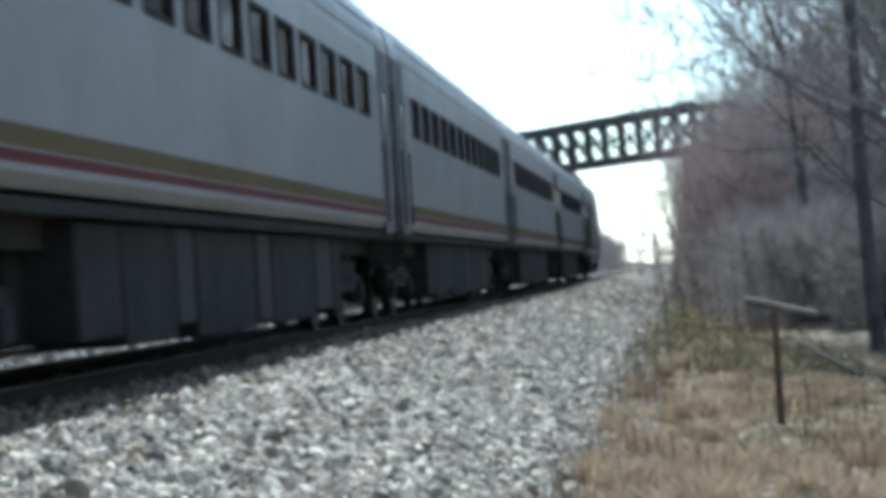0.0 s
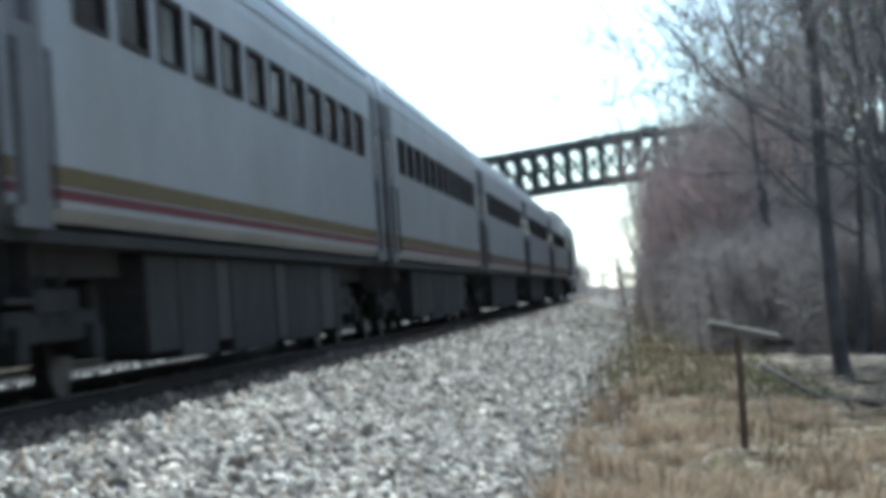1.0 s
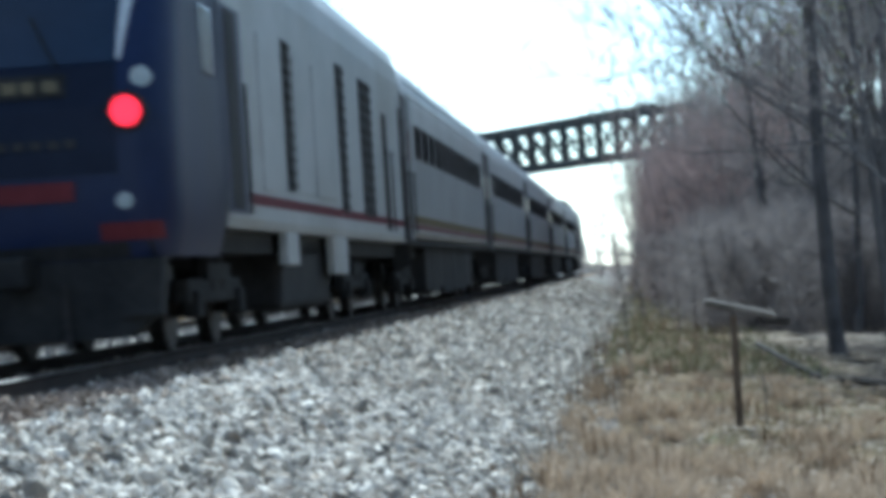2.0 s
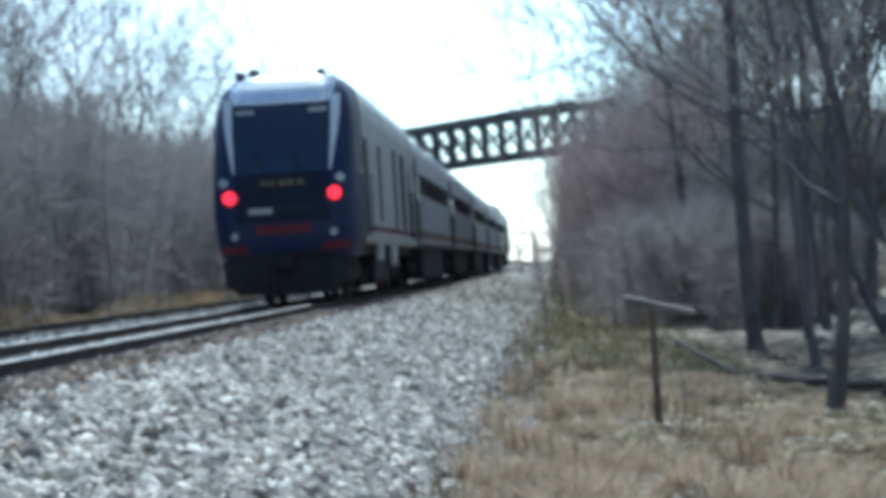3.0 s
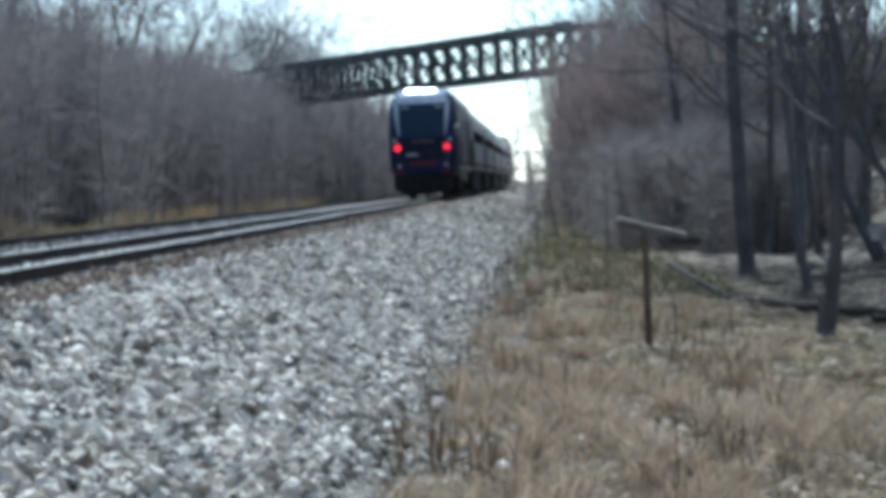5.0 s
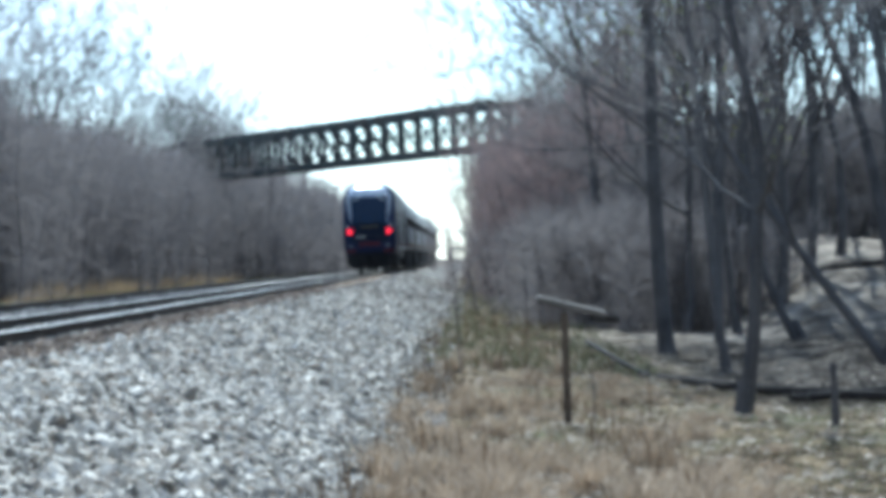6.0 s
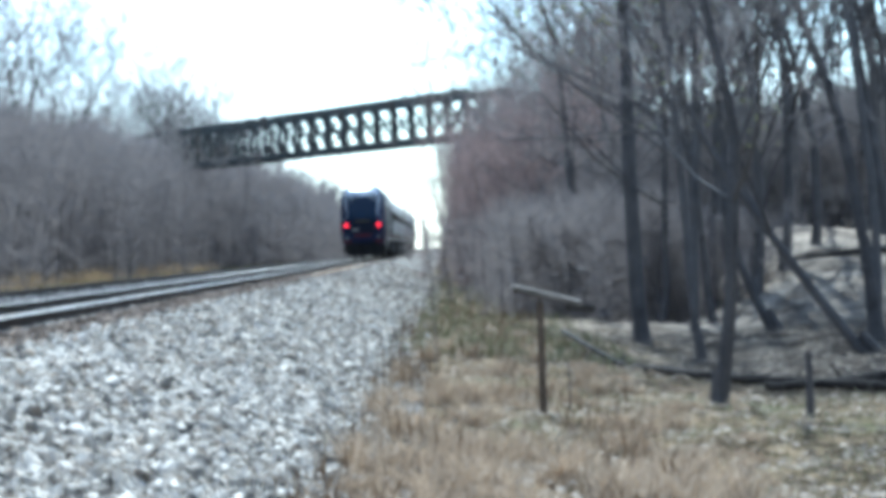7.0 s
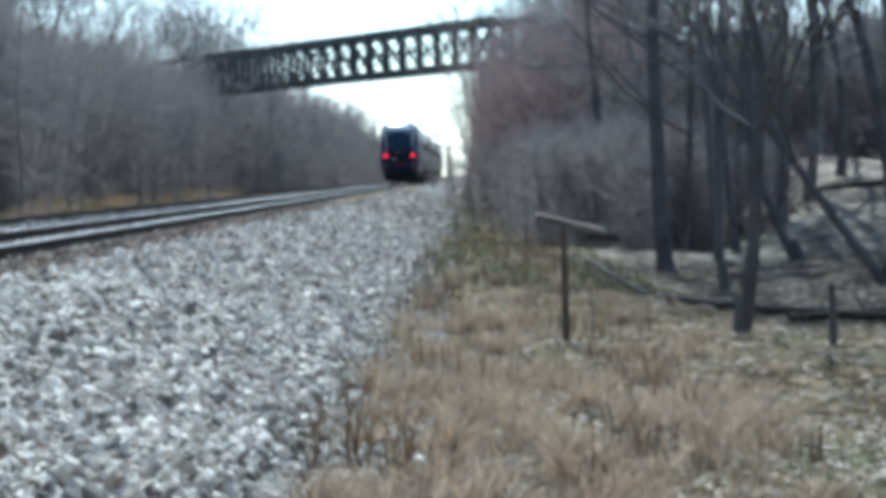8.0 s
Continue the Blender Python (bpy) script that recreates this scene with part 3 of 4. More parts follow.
def build_loco():
    """A streamlined diesel locomotive from y = 0 (the cab's face) to 23.4."""
    loco = thing("diesel_locomotive", "blue-nosed grey diesel locomotive with red marker lights on the rails", "locomotive", "locomotives of the train")
    e = 23.4
    # the cab shell
    bm = bmesh.new()
    rows = []
    zs = [0.95, 1.1, 1.3, 1.6, 1.9, 2.15, 2.4, 2.6, 2.75, 3.0, 3.2, 3.45, 3.8, 4.05, 4.25, 4.45, 4.62, 4.76, 4.90, 4.97, 5.03, 5.07]
    for z in zs:
        w, f = cab_at(z)
        xs = [w * math.sin(math.pi / 2 * i / 12) for i in range(-12, 13)]
        row = [bm.verts.new((-w, 3.0, z))] + [bm.verts.new((x, min(2.95, cab_y(x, z)), z)) for x in xs] + [bm.verts.new((w, 3.0, z))]
        rows.append(row)
    for p, q in zip(rows, rows[1:]):
        for i in range(len(p) - 1):
            bm.faces.new((p[i], p[i + 1], q[i + 1], q[i]))
    bmesh.ops.recalc_face_normals(bm, faces=bm.faces[:])
    for fc in bm.faces:
        fc.smooth = True
    cab = part("cab", bm, M_BLUE, loco, "deep blue rounded cab")
    bm = cab_patch(-1.12, 1.12, 4.3, 5.0, 0.015, nx=12, nz=14)
    for fc in bm.faces:
        fc.smooth = True
    part("brow", bm, M_BROW, cab, "silver-white brow over the windshield")
    for s in (-1, 1):
        bm = cab_patch(min(s * 1.06, s * 1.26), max(s * 1.06, s * 1.26), 2.8, 4.45, 0.03, nx=3, nz=12)
        for v in bm.verts:      # the pillars thin out and lean in towards the foot
            k = max(0.0, (4.1 - v.co.z) / 1.3)
            v.co.x = s * (1.06 + (abs(v.co.x) - 1.06) * (1 - 0.75 * k)) - s * 0.06 * k * k
        part("windshield_pillar", bm, M_WHITE, cab, "white curved pillar")
    shield = part("windshield", cab_patch(-1.07, 1.07, 2.78, 4.3, 0.03, nx=12, nz=8, waist=0.06), M_WINDSHIELD, cab, "dark tinted windshield")
    for x in (-0.78, 0.78):
        part("sun_visor", cab_patch(x - 0.2, x + 0.2, 4.08, 4.17, 0.04, nx=2, nz=2), M_BAR, shield)
    for x in (-0.35, 0.45):
        part("wiper", tube_bm((x, cab_y(x, 2.75) - 0.06, 2.75), (x - 0.25, cab_y(x - 0.25, 3.25) - 0.06, 3.25), 0.015, n=6), M_DARK, shield)
    part("apron", cab_patch(-1.25, 1.25, 0.96, 1.1, 0.012, nx=10, nz=2), M_DARK, cab)
    part("nose_mask", cab_patch(-1.0, 1.0, 1.74, 2.76, 0.012, nx=10, nz=5), M_MASK, cab, "black band under the windshield")
    board = part("number_board", cab_patch(-0.52, 0.54, 2.47, 2.69, 0.03, nx=4, nz=2), M_DARK, cab)
    for i, w in enumerate((0.16, 0.10, 0.14, 0.12, 0.15)):
        x = -0.44 + 0.19 * i
        part("lit_bar", cab_patch(x, x + w, 2.52, 2.63, 0.045, nx=2, nz=2), M_SIGN, board)
    part("badge", cab_patch(-0.72, -0.22, 1.93, 2.05, 0.035, nx=4, nz=2), M_BAR, cab, "pale wedge-shaped badge")
    for i in range(5):
        part("pale_bar", cab_patch(-0.12 + i * 0.16, -0.02 + i * 0.16, 1.99, 2.07, 0.035, nx=1, nz=1), M_BOXGREY, cab)
    part("red_bar", cab_patch(-0.58, 0.58, 1.5, 1.68, 0.03, nx=5, nz=2), M_RED, cab, "red bar across the nose")
    for s in (-1, 1):
        x = s * 1.11
        bm = tube_bm((x, cab_y(x, 2.3) - 0.05, 2.3), (x, cab_y(x, 2.3) + 0.12, 2.3), 0.19, n=24)
        housing = part("light_housing", bm, M_DARK, cab)
        part("marker_light", tube_bm((x, cab_y(x, 2.3) - 0.085, 2.3), (x, cab_y(x, 2.3) - 0.045, 2.3), 0.14, n=24), M_TAIL, housing, "glowing red marker light")
        x = s * 1.24
        part("headlight", tube_bm((x, cab_y(x, 2.62) - 0.04, 2.62), (x, cab_y(x, 2.62) + 0.15, 2.62), 0.1, n=18), M_LENS, cab, "unlit round headlight")
        part("corner_stripe", cab_patch(min(s * 0.8, s * 1.36), max(s * 0.8, s * 1.36), 1.12, 1.28, 0.02, nx=5, nz=2), M_RED, cab, "red corner stripe")
        part("ditch_light", tube_bm((s * 1.05, 0.0, 1.48), (s * 1.05, 0.2, 1.48), 0.08, n=14), M_LENS, cab)
        # cab side window and door
        part("cab_window", box_bm(min(s * 1.48, s * 1.54), max(s * 1.48, s * 1.54), 1.75, 2.55, 2.75, 3.45, bevel=0.02), M_WINDSHIELD, cab)
    # pilot, coupler, hoses
    bm = prism_bm([(-1.35, 0.95), (1.35, 0.95), (1.3, 0.45), (1.0, 0.22), (-1.0, 0.22), (-1.3, 0.45)], 0.15, 0.4)
    pilot = part("pilot", bm, M_DARK, loco, "black pilot plate")
    part("coupler", box_bm(-0.16, 0.16, -0.35, 0.3, 0.72, 1.02, bevel=0.04), M_DARK, pilot)
    for x in (-0.45, -0.3, 0.42):
        part("hose", tube_bm((x, 0.08, 0.75), (x + 0.03, 0.02, 0.12), 0.035, n=8), M_RUBBER, pilot)
    for s in (-1, 1):
        part("step", box_bm(s * 1.15 - 0.18, s * 1.15 + 0.18, 0.05, 0.2, 0.42, 0.46), M_BOXGREY, pilot)
    # the long hood
    hood = [(1.5, 1.25), (1.53, 1.35), (1.53, 4.1), (1.49, 4.45), (1.38, 4.72), (1.1, 4.94), (0.66, 5.03), (0.0, 5.05)]
    body = part("body", prism_bm(mirrored(hood), 3.0, e), M_LOCO, loco, "weathered grey ribbed side")
    part("blue_sweep", prism_bm([(1.532, 1.4), (1.538, 1.4), (1.538, 3.6), (1.532, 3.6)], 2.95, 4.4), M_BLUE, body)
    part("blue_sweep", prism_bm([(-1.532, 1.4), (-1.538, 1.4), (-1.538, 3.6), (-1.532, 3.6)], 2.95, 4.4), M_BLUE, body)
    for s in (-1, 1):
        x0, x1 = min(s * 1.52, s * 1.55), max(s * 1.52, s * 1.55)
        for y0, y1, z0, z1, m, nm in ((3.3, 4.0, 1.45, 3.55, M_BOXGREY, "cab_door"), (5.6, 6.6, 1.7, 3.5, M_LOCO, "panel"), (7.7, 8.3, 1.75, 3.6, M_DARK, "grille"),
                                      (8.6, 10.2, 1.75, 3.5, M_LOCO, "panel"), (10.5, 12.6, 1.75, 3.5, M_LOCO, "panel"), (13.4, 14.2, 1.6, 3.75, M_DARK, "grille"),
                                      (16.4, 18.0, 1.6, 3.75, M_BOXGREY, "grille"), (19.9, 20.5, 1.45, 3.4, M_BOXGREY, "side_door"), (23.0, 23.38, 1.3, 3.7, M_BOXGREY, "end_panel")):
            p = part(nm, box_bm(x0, x1, y0, y1, z0, z1, bevel=0.008), m, body)
            if nm == "grille":
                for k in range(12):
                    z = z0 + (z1 - z0) * (k + 0.5) / 12
                    part("louvre", box_bm(min(s * 1.545, s * 1.575), max(s * 1.545, s * 1.575), y0 + 0.05, y1 - 0.05, z - 0.02, z + 0.02), M_UNDER, p)
        part("side_stripe", box_bm(min(s * 1.531, s * 1.541), max(s * 1.531, s * 1.541), 4.4, 22.9, 1.52, 1.64), M_RED, body, "thin red stripe")
        for y in (4.15, 19.75, 20.65, 22.9):
            part("grab_rail", tube_bm((s * 1.6, y, 1.4), (s * 1.6, y, 2.8), 0.02, n=6), M_DARK, body)
        part("skirt_panel", box_bm(min(s * 1.38, s * 1.5), max(s * 1.38, s * 1.5), 12.3, 14.0, 0.72, 1.25, bevel=0.02), M_LOCO, body)
        part("skirt_panel", box_bm(min(s * 1.38, s * 1.5), max(s * 1.38, s * 1.5), 7.6, 8.6, 0.85, 1.25, bevel=0.02), M_LOCO, body)
    part("fuel_tank", box_bm(-1.3, 1.3, 8.2, 13.2, 0.3, 1.2, bevel=0.1), M_DARK, loco, "black fuel tank")
    part("underframe", box_bm(-1.3, 1.3, 0.8, 23.2, 1.0, 1.27), M_UNDER, loco)
    for y in (4.6, 18.6):
        build_truck(loco, y, 2.8)
    bm = bmesh.new()
    for y in (6.5, 9.0, 13.5, 16.5):
        add_box(bm, -0.75, 0.75, y, y + 1.7, 4.94, 5.07, bevel=0.03)
    part("roof_hatch", bm, M_BOXGREY, loco)
    for x, y in ((-0.95, 1.9), (-0.68, 2.1), (0.8, 2.0)):
        bm = bmesh.new()
        zt = 4.97 if abs(x) < 0.7 else 4.90
        add_tube(bm, (x, y, zt - 0.15), (x, y, zt + 0.08), 0.03)
        add_box(bm, x - 0.1, x + 0.1, y - 0.2, y + 0.2, zt + 0.02, zt + 0.17, bevel=0.04)
        part("roof_horn", bm, M_DARK, loco)
    part("diaphragm", box_bm(-0.75, 0.75, e, e + 0.2, 1.1, 3.6), M_RUBBER, loco)
    return loco


def build_train():
    """The whole train, from its tail: a locomotive, five coaches, a locomotive that faces ahead."""
    tail = build_loco()
    moving = [(tail, 0.0, 0.0)]
    first = build_car()
    moving.append((first, LOCO + 0.1, 0.0))
    for k in range(1, 5):
        c = copy_thing(first, pose(0, 0, 0))
        moving.append((c, LOCO + 0.1 + CAR * k, 0.0))
    lead = copy_thing(tail, pose(0, 0, 0, 0, 0, 180))
    tagged(lead, "grey diesel locomotive with a brown hood leading the train")
    hood = [(1.05, 4.9), (1.0, 5.22), (0.75, 5.36), (0.0, 5.42)]
    part("exhaust_hood", prism_bm(mirrored(hood), 5.0, 22.0), M_BROWNHOOD, lead, "brown exhaust hood")
    moving.append((lead, LOCO * 2 + CAR * 5, 180.0))
    return moving


TRAIN = build_train()

# ---- bridge ----
BRIDGE_NEAR, BRIDGE_FAR, BRIDGE_LOW, BRIDGE_DEEP, PANEL = Vector((7.05, 148, 0)), Vector((-15.1, 187.6, 0)), 6.84, 2.84, 2.27


def build_bridge():
    along = BRIDGE_FAR - BRIDGE_NEAR
    m = Matrix.Translation(BRIDGE_NEAR) @ Matrix.Rotation(math.atan2(along.y, along.x), 4, "Z")
    bridge = thing("truss_bridge", "dark steel truss footbridge crossing high over the railway", "bridge", at=m)
    n = round(along.length / PANEL)
    x0, x1 = -0.3, (n + 2) * PANEL
    for y in (-0.15, -2.75):
        truss = part("top_chord", box_bm(x0, x1, y - 0.12, y + 0.12, BRIDGE_LOW + BRIDGE_DEEP - 0.34, BRIDGE_LOW + BRIDGE_DEEP + 0.04), M_STEEL, bridge)
        part("bottom_chord", box_bm(x0, x1, y - 0.13, y + 0.13, BRIDGE_LOW, BRIDGE_LOW + 0.34), M_STEEL, bridge)
        for k in range(0, n + 3):
            x = k * PANEL
            w = 0.24 if k in (0, n) else 0.14
            part("post", box_bm(x - w, x + w, y - 0.1, y + 0.1, BRIDGE_LOW + 0.34, BRIDGE_LOW + BRIDGE_DEEP - 0.28), M_STEEL, bridge)
            if k < n + 2:
                for a, c in ((0.34, BRIDGE_DEEP - 0.28), (BRIDGE_DEEP - 0.28, 0.34)):
                    part("diagonal", tube_bm((x, y, BRIDGE_LOW + a), (x + PANEL, y, BRIDGE_LOW + c), 0.065, n=6), M_STEEL, bridge)
    for k in range(0, n + 3):
        part("floor_beam", box_bm(k * PANEL - 0.1, k * PANEL + 0.1, -2.75, -0.15, BRIDGE_LOW + 0.05, BRIDGE_LOW + 0.3), M_STEEL, bridge)
    part("deck", box_bm(x0, x1, -2.6, -0.3, BRIDGE_LOW + 0.3, BRIDGE_LOW + 0.42), M_TIE, bridge, "dark plank deck")
    for y in (-0.42, -2.48):
        part("hand_rail", box_bm(x0, x1, y - 0.03, y + 0.03, BRIDGE_LOW + 1.42, BRIDGE_LOW + 1.5), M_STEEL, bridge)
    for x in (x0 - 0.7, x1 + 0.6):
        p = m @ Vector((x, -1.7, 0))
        foot = ground_z(p.x, p.y) - 0.6
        part("abutment", box_bm(x - 0.9, x + 0.9, -4.2, 0.9, foot, BRIDGE_LOW, bevel=0.05), M_CONCRETE, bridge, "stained concrete abutment")


build_bridge()

# ---- trees and brush ----


class Wood:
    """Collects tapered limbs and twigs as plain vertex and face lists."""

    def __init__(self, seed):
        self.rng = random.Random(seed)
        self.v, self.f, self.tv, self.tf, self.ends = [], [], [], [], []
        self.bare = 0.32        # the share of the trunk that has no limbs
        self.course = None      # how the trunk leans sideways: (height, lean) pairs

    def lean_at(self, z):
        for (za, la), (zb, lb) in zip(self.course, self.course[1:]):
            if z <= zb:
                return la + (lb - la) * max(0.0, (z - za) / (zb - za))
        return self.course[-1][1]

    def limb(self, points, radii, sides):
        base = len(self.v)
        prev = None
        for i, (p, r) in enumerate(zip(points, radii)):
            d = (points[min(i + 1, len(points) - 1)] - points[max(i - 1, 0)]).normalized()
            a = d.orthogonal().normalized() if prev is None else (prev - d * prev.dot(d)).normalized()
            prev = a
            b = d.cross(a)
            for k in range(sides):
                w = 2 * math.pi * k / sides
                self.v.append(p + (a * math.cos(w) + b * math.sin(w)) * r)
        for i in range(len(points) - 1):
            for k in range(sides):
                q, s = base + i * sides, (k + 1) % sides
                self.f.append((q + k, q + s, q + sides + s, q + sides + k))

    def twig(self, p, d, length, width):
        """A thin bent twig: two tapered three-sided pieces in one."""
        rng = self.rng
        a = d.orthogonal().normalized()
        a.rotate(Matrix.Rotation(rng.uniform(0, 6.28), 3, d))
        mid = p + d * length * 0.5 + Vector((rng.uniform(-1, 1), rng.uniform(-1, 1), rng.uniform(-0.3, 1))) * length * 0.12
        tip = p + d * length + Vector((rng.uniform(-1, 1), rng.uniform(-1, 1), rng.uniform(0, 1))) * length * 0.2
        n = len(self.tv)
        self.tv += [p - a * width, p + a * width, mid - a * width * 0.7, mid + a * width * 0.7, tip]
        self.tf += [(n, n + 1, n + 3, n + 2), (n + 2, n + 3, n + 4)]
        self.ends.append(tip)

    def straw(self, p, d, length, width):
        """A twig so thin that one tapered face will do."""
        a = d.orthogonal().normalized()
        a.rotate(Matrix.Rotation(self.rng.uniform(0, 6.28), 3, d))
        n = len(self.tv)
        self.tv += [p - a * width, p + a * width, p + d * length]
        self.tf.append((n, n + 1, n + 2))

    def grow(self, p, d, r, length, level, up=0.25, twigs=7, tw=0.014):
        rng = self.rng
        steps = 12 if level == 0 and self.course else 7 if level == 0 else 4 if level < 3 else 3
        pts, rad = [p.copy()], [r]
        q, dd = p.copy(), d.copy()
        wob = 0.12 if level == 0 else 0.2
        for i in range(steps):
            dd = (dd + Vector((rng.uniform(-wob, wob), rng.uniform(-wob, wob), rng.uniform(-wob, wob) + up * 0.25 * (level > 0)))).normalized()
            if level == 0 and self.course:
                dd = Vector((self.lean_at(q.z) + rng.uniform(-0.03, 0.03), rng.uniform(-0.06, 0.06), 1)).normalized()
            q = q + dd * (length / steps)
            pts.append(q.copy())
            rad.append(r * (1 - (0.55 if level < 3 else 0.8) * (i + 1) / steps))
        self.limb(pts, rad, 8 if level == 0 else 5 if level == 1 else 3)
        if level >= 3:
            for i in range(twigs):
                k = rng.uniform(0.15, 1.0) * steps
                i0 = min(int(k), steps - 1)
                s = pts[i0].lerp(pts[i0 + 1], k - i0)
                w = (dd + Vector((rng.gauss(0, 0.6), rng.gauss(0, 0.6), rng.gauss(0.25, 0.5)))).normalized()
                self.twig(s, w, rng.uniform(0.35, 0.95), tw * rng.uniform(0.6, 1.2))
            return
        count = (rng.randint(7, 9), rng.randint(4, 6), rng.randint(3, 5))[level]
        for i in range(count):
            k = (rng.uniform(self.bare, 1.0) if level == 0 else rng.uniform(0.3, 1.0)) * steps
            if i == 0:
                k = steps
            i0 = min(int(k), steps - 1)
            s = pts[i0].lerp(pts[i0 + 1], k - i0)
            side = Vector((rng.gauss(0, 1), rng.gauss(0, 1), rng.gauss(0.25, 0.5))).normalized()
            spread = 0.25 if i == 0 else rng.uniform(0.55, 1.0)
            w = (dd * (1 - spread * 0.55) + side * spread).normalized()
            rr = rad[min(i0 + 1, steps)] * rng.uniform(0.36, 0.6)
            ll = length * (rng.uniform(0.42, 0.62) if level == 0 else rng.uniform(0.45, 0.72))
            self.grow(s, w, rr, ll, level + 1, up, twigs, tw)


def tree(name, label, seed, height, r, lean=(0, 0), twigs=7, twig_mat=None, buds=False, tw=0.018, course=None, bare=0.32):
    ob = thing(name, label, "tree", "bare trees beside the railway")
    w = Wood(seed)
    w.course, w.bare = course, bare
    d = Vector((course[0][1] if course else lean[0], lean[1], 1)).normalized()
    w.grow(Vector((0, 0, -0.35)), d, r, height * 0.72, 0, twigs=twigs, tw=tw)
    # the flare at the foot
    w.limb([Vector((0, 0, -0.4)), Vector((0, 0, 0.0)) + d * 0.05, d * 0.5], [r * 1.35, r * 1.18, r * 0.97], 8)
    part_data("trunk", w.v, w.f, M_BARK, ob, "grey-brown bark")
    part_data("crown", w.tv, w.tf, twig_mat or M_TWIG, ob, "mesh of bare twigs")
    if buds:
        rng = random.Random(seed)
        v, f = [], []
        for p in w.ends:
            for _ in range(2):
                q = p + Vector((rng.gauss(0, 0.12), rng.gauss(0, 0.12), rng.gauss(0, 0.1)))
                n = len(v)
                v += [q + Vector((rng.uniform(-0.08, 0.08), rng.uniform(-0.08, 0.08), rng.uniform(-0.08, 0.08))) for _ in range(3)]
                f.append((n, n + 1, n + 2))
        part_data("bud_mass", v, f, M_BUD, ob, "fresh yellow-green buds", kind="stuff")
    return ob


def thicket(label, seed, wide, high, stems, mat, twigs=130, tw=0.013):
    """A clump of thin bare stems, dense with twigs."""
    ob = thing("thicket", label, "shrub", "bare brush along the railway")
    w = Wood(seed)
    rng = w.rng
    for _ in range(stems):
        x, y = rng.gauss(0, wide * 0.33), rng.gauss(0, wide * 0.33)
        h = high * rng.uniform(0.68, 1.0) * (1 - 0.25 * min(1, math.hypot(x, y) / wide))
        p, d = Vector((x, y, -0.3)), Vector((rng.gauss(0, 0.16), rng.gauss(0, 0.16), 1)).normalized()
        pts, rad = [p], [0.03 * rng.uniform(0.7, 1.6)]
        for i in range(4):
            d = (d + Vector((rng.gauss(0, 0.12), rng.gauss(0, 0.12), 0.1))).normalized()
            pts.append(pts[-1] + d * h / 4)
            rad.append(rad[0] * (1 - 0.22 * (i + 1)))
        w.limb(pts, rad, 3)
        for i in range(twigs):
            k = rng.uniform(0.3, 4.0)
            i0 = min(3, int(k))
            s = pts[i0].lerp(pts[i0 + 1], k - i0)
            t = Vector((rng.gauss(0, 0.8), rng.gauss(0, 0.8), rng.gauss(0.45, 0.5))).normalized()
            w.straw(s, t, rng.uniform(0.5, 1.6), tw * rng.uniform(0.6, 1.4))
    part_data("stem_mass", w.v, w.f, M_BARK, ob, kind="stuff")
    part_data("twig_mass", w.tv, w.tf, mat, ob, kind="stuff")
    return ob


def place(ob, x, y, turn, sink=0.0):
    ob.matrix_basis = pose(x, y, ground_z(x, y) - sink, 0, 0, turn)


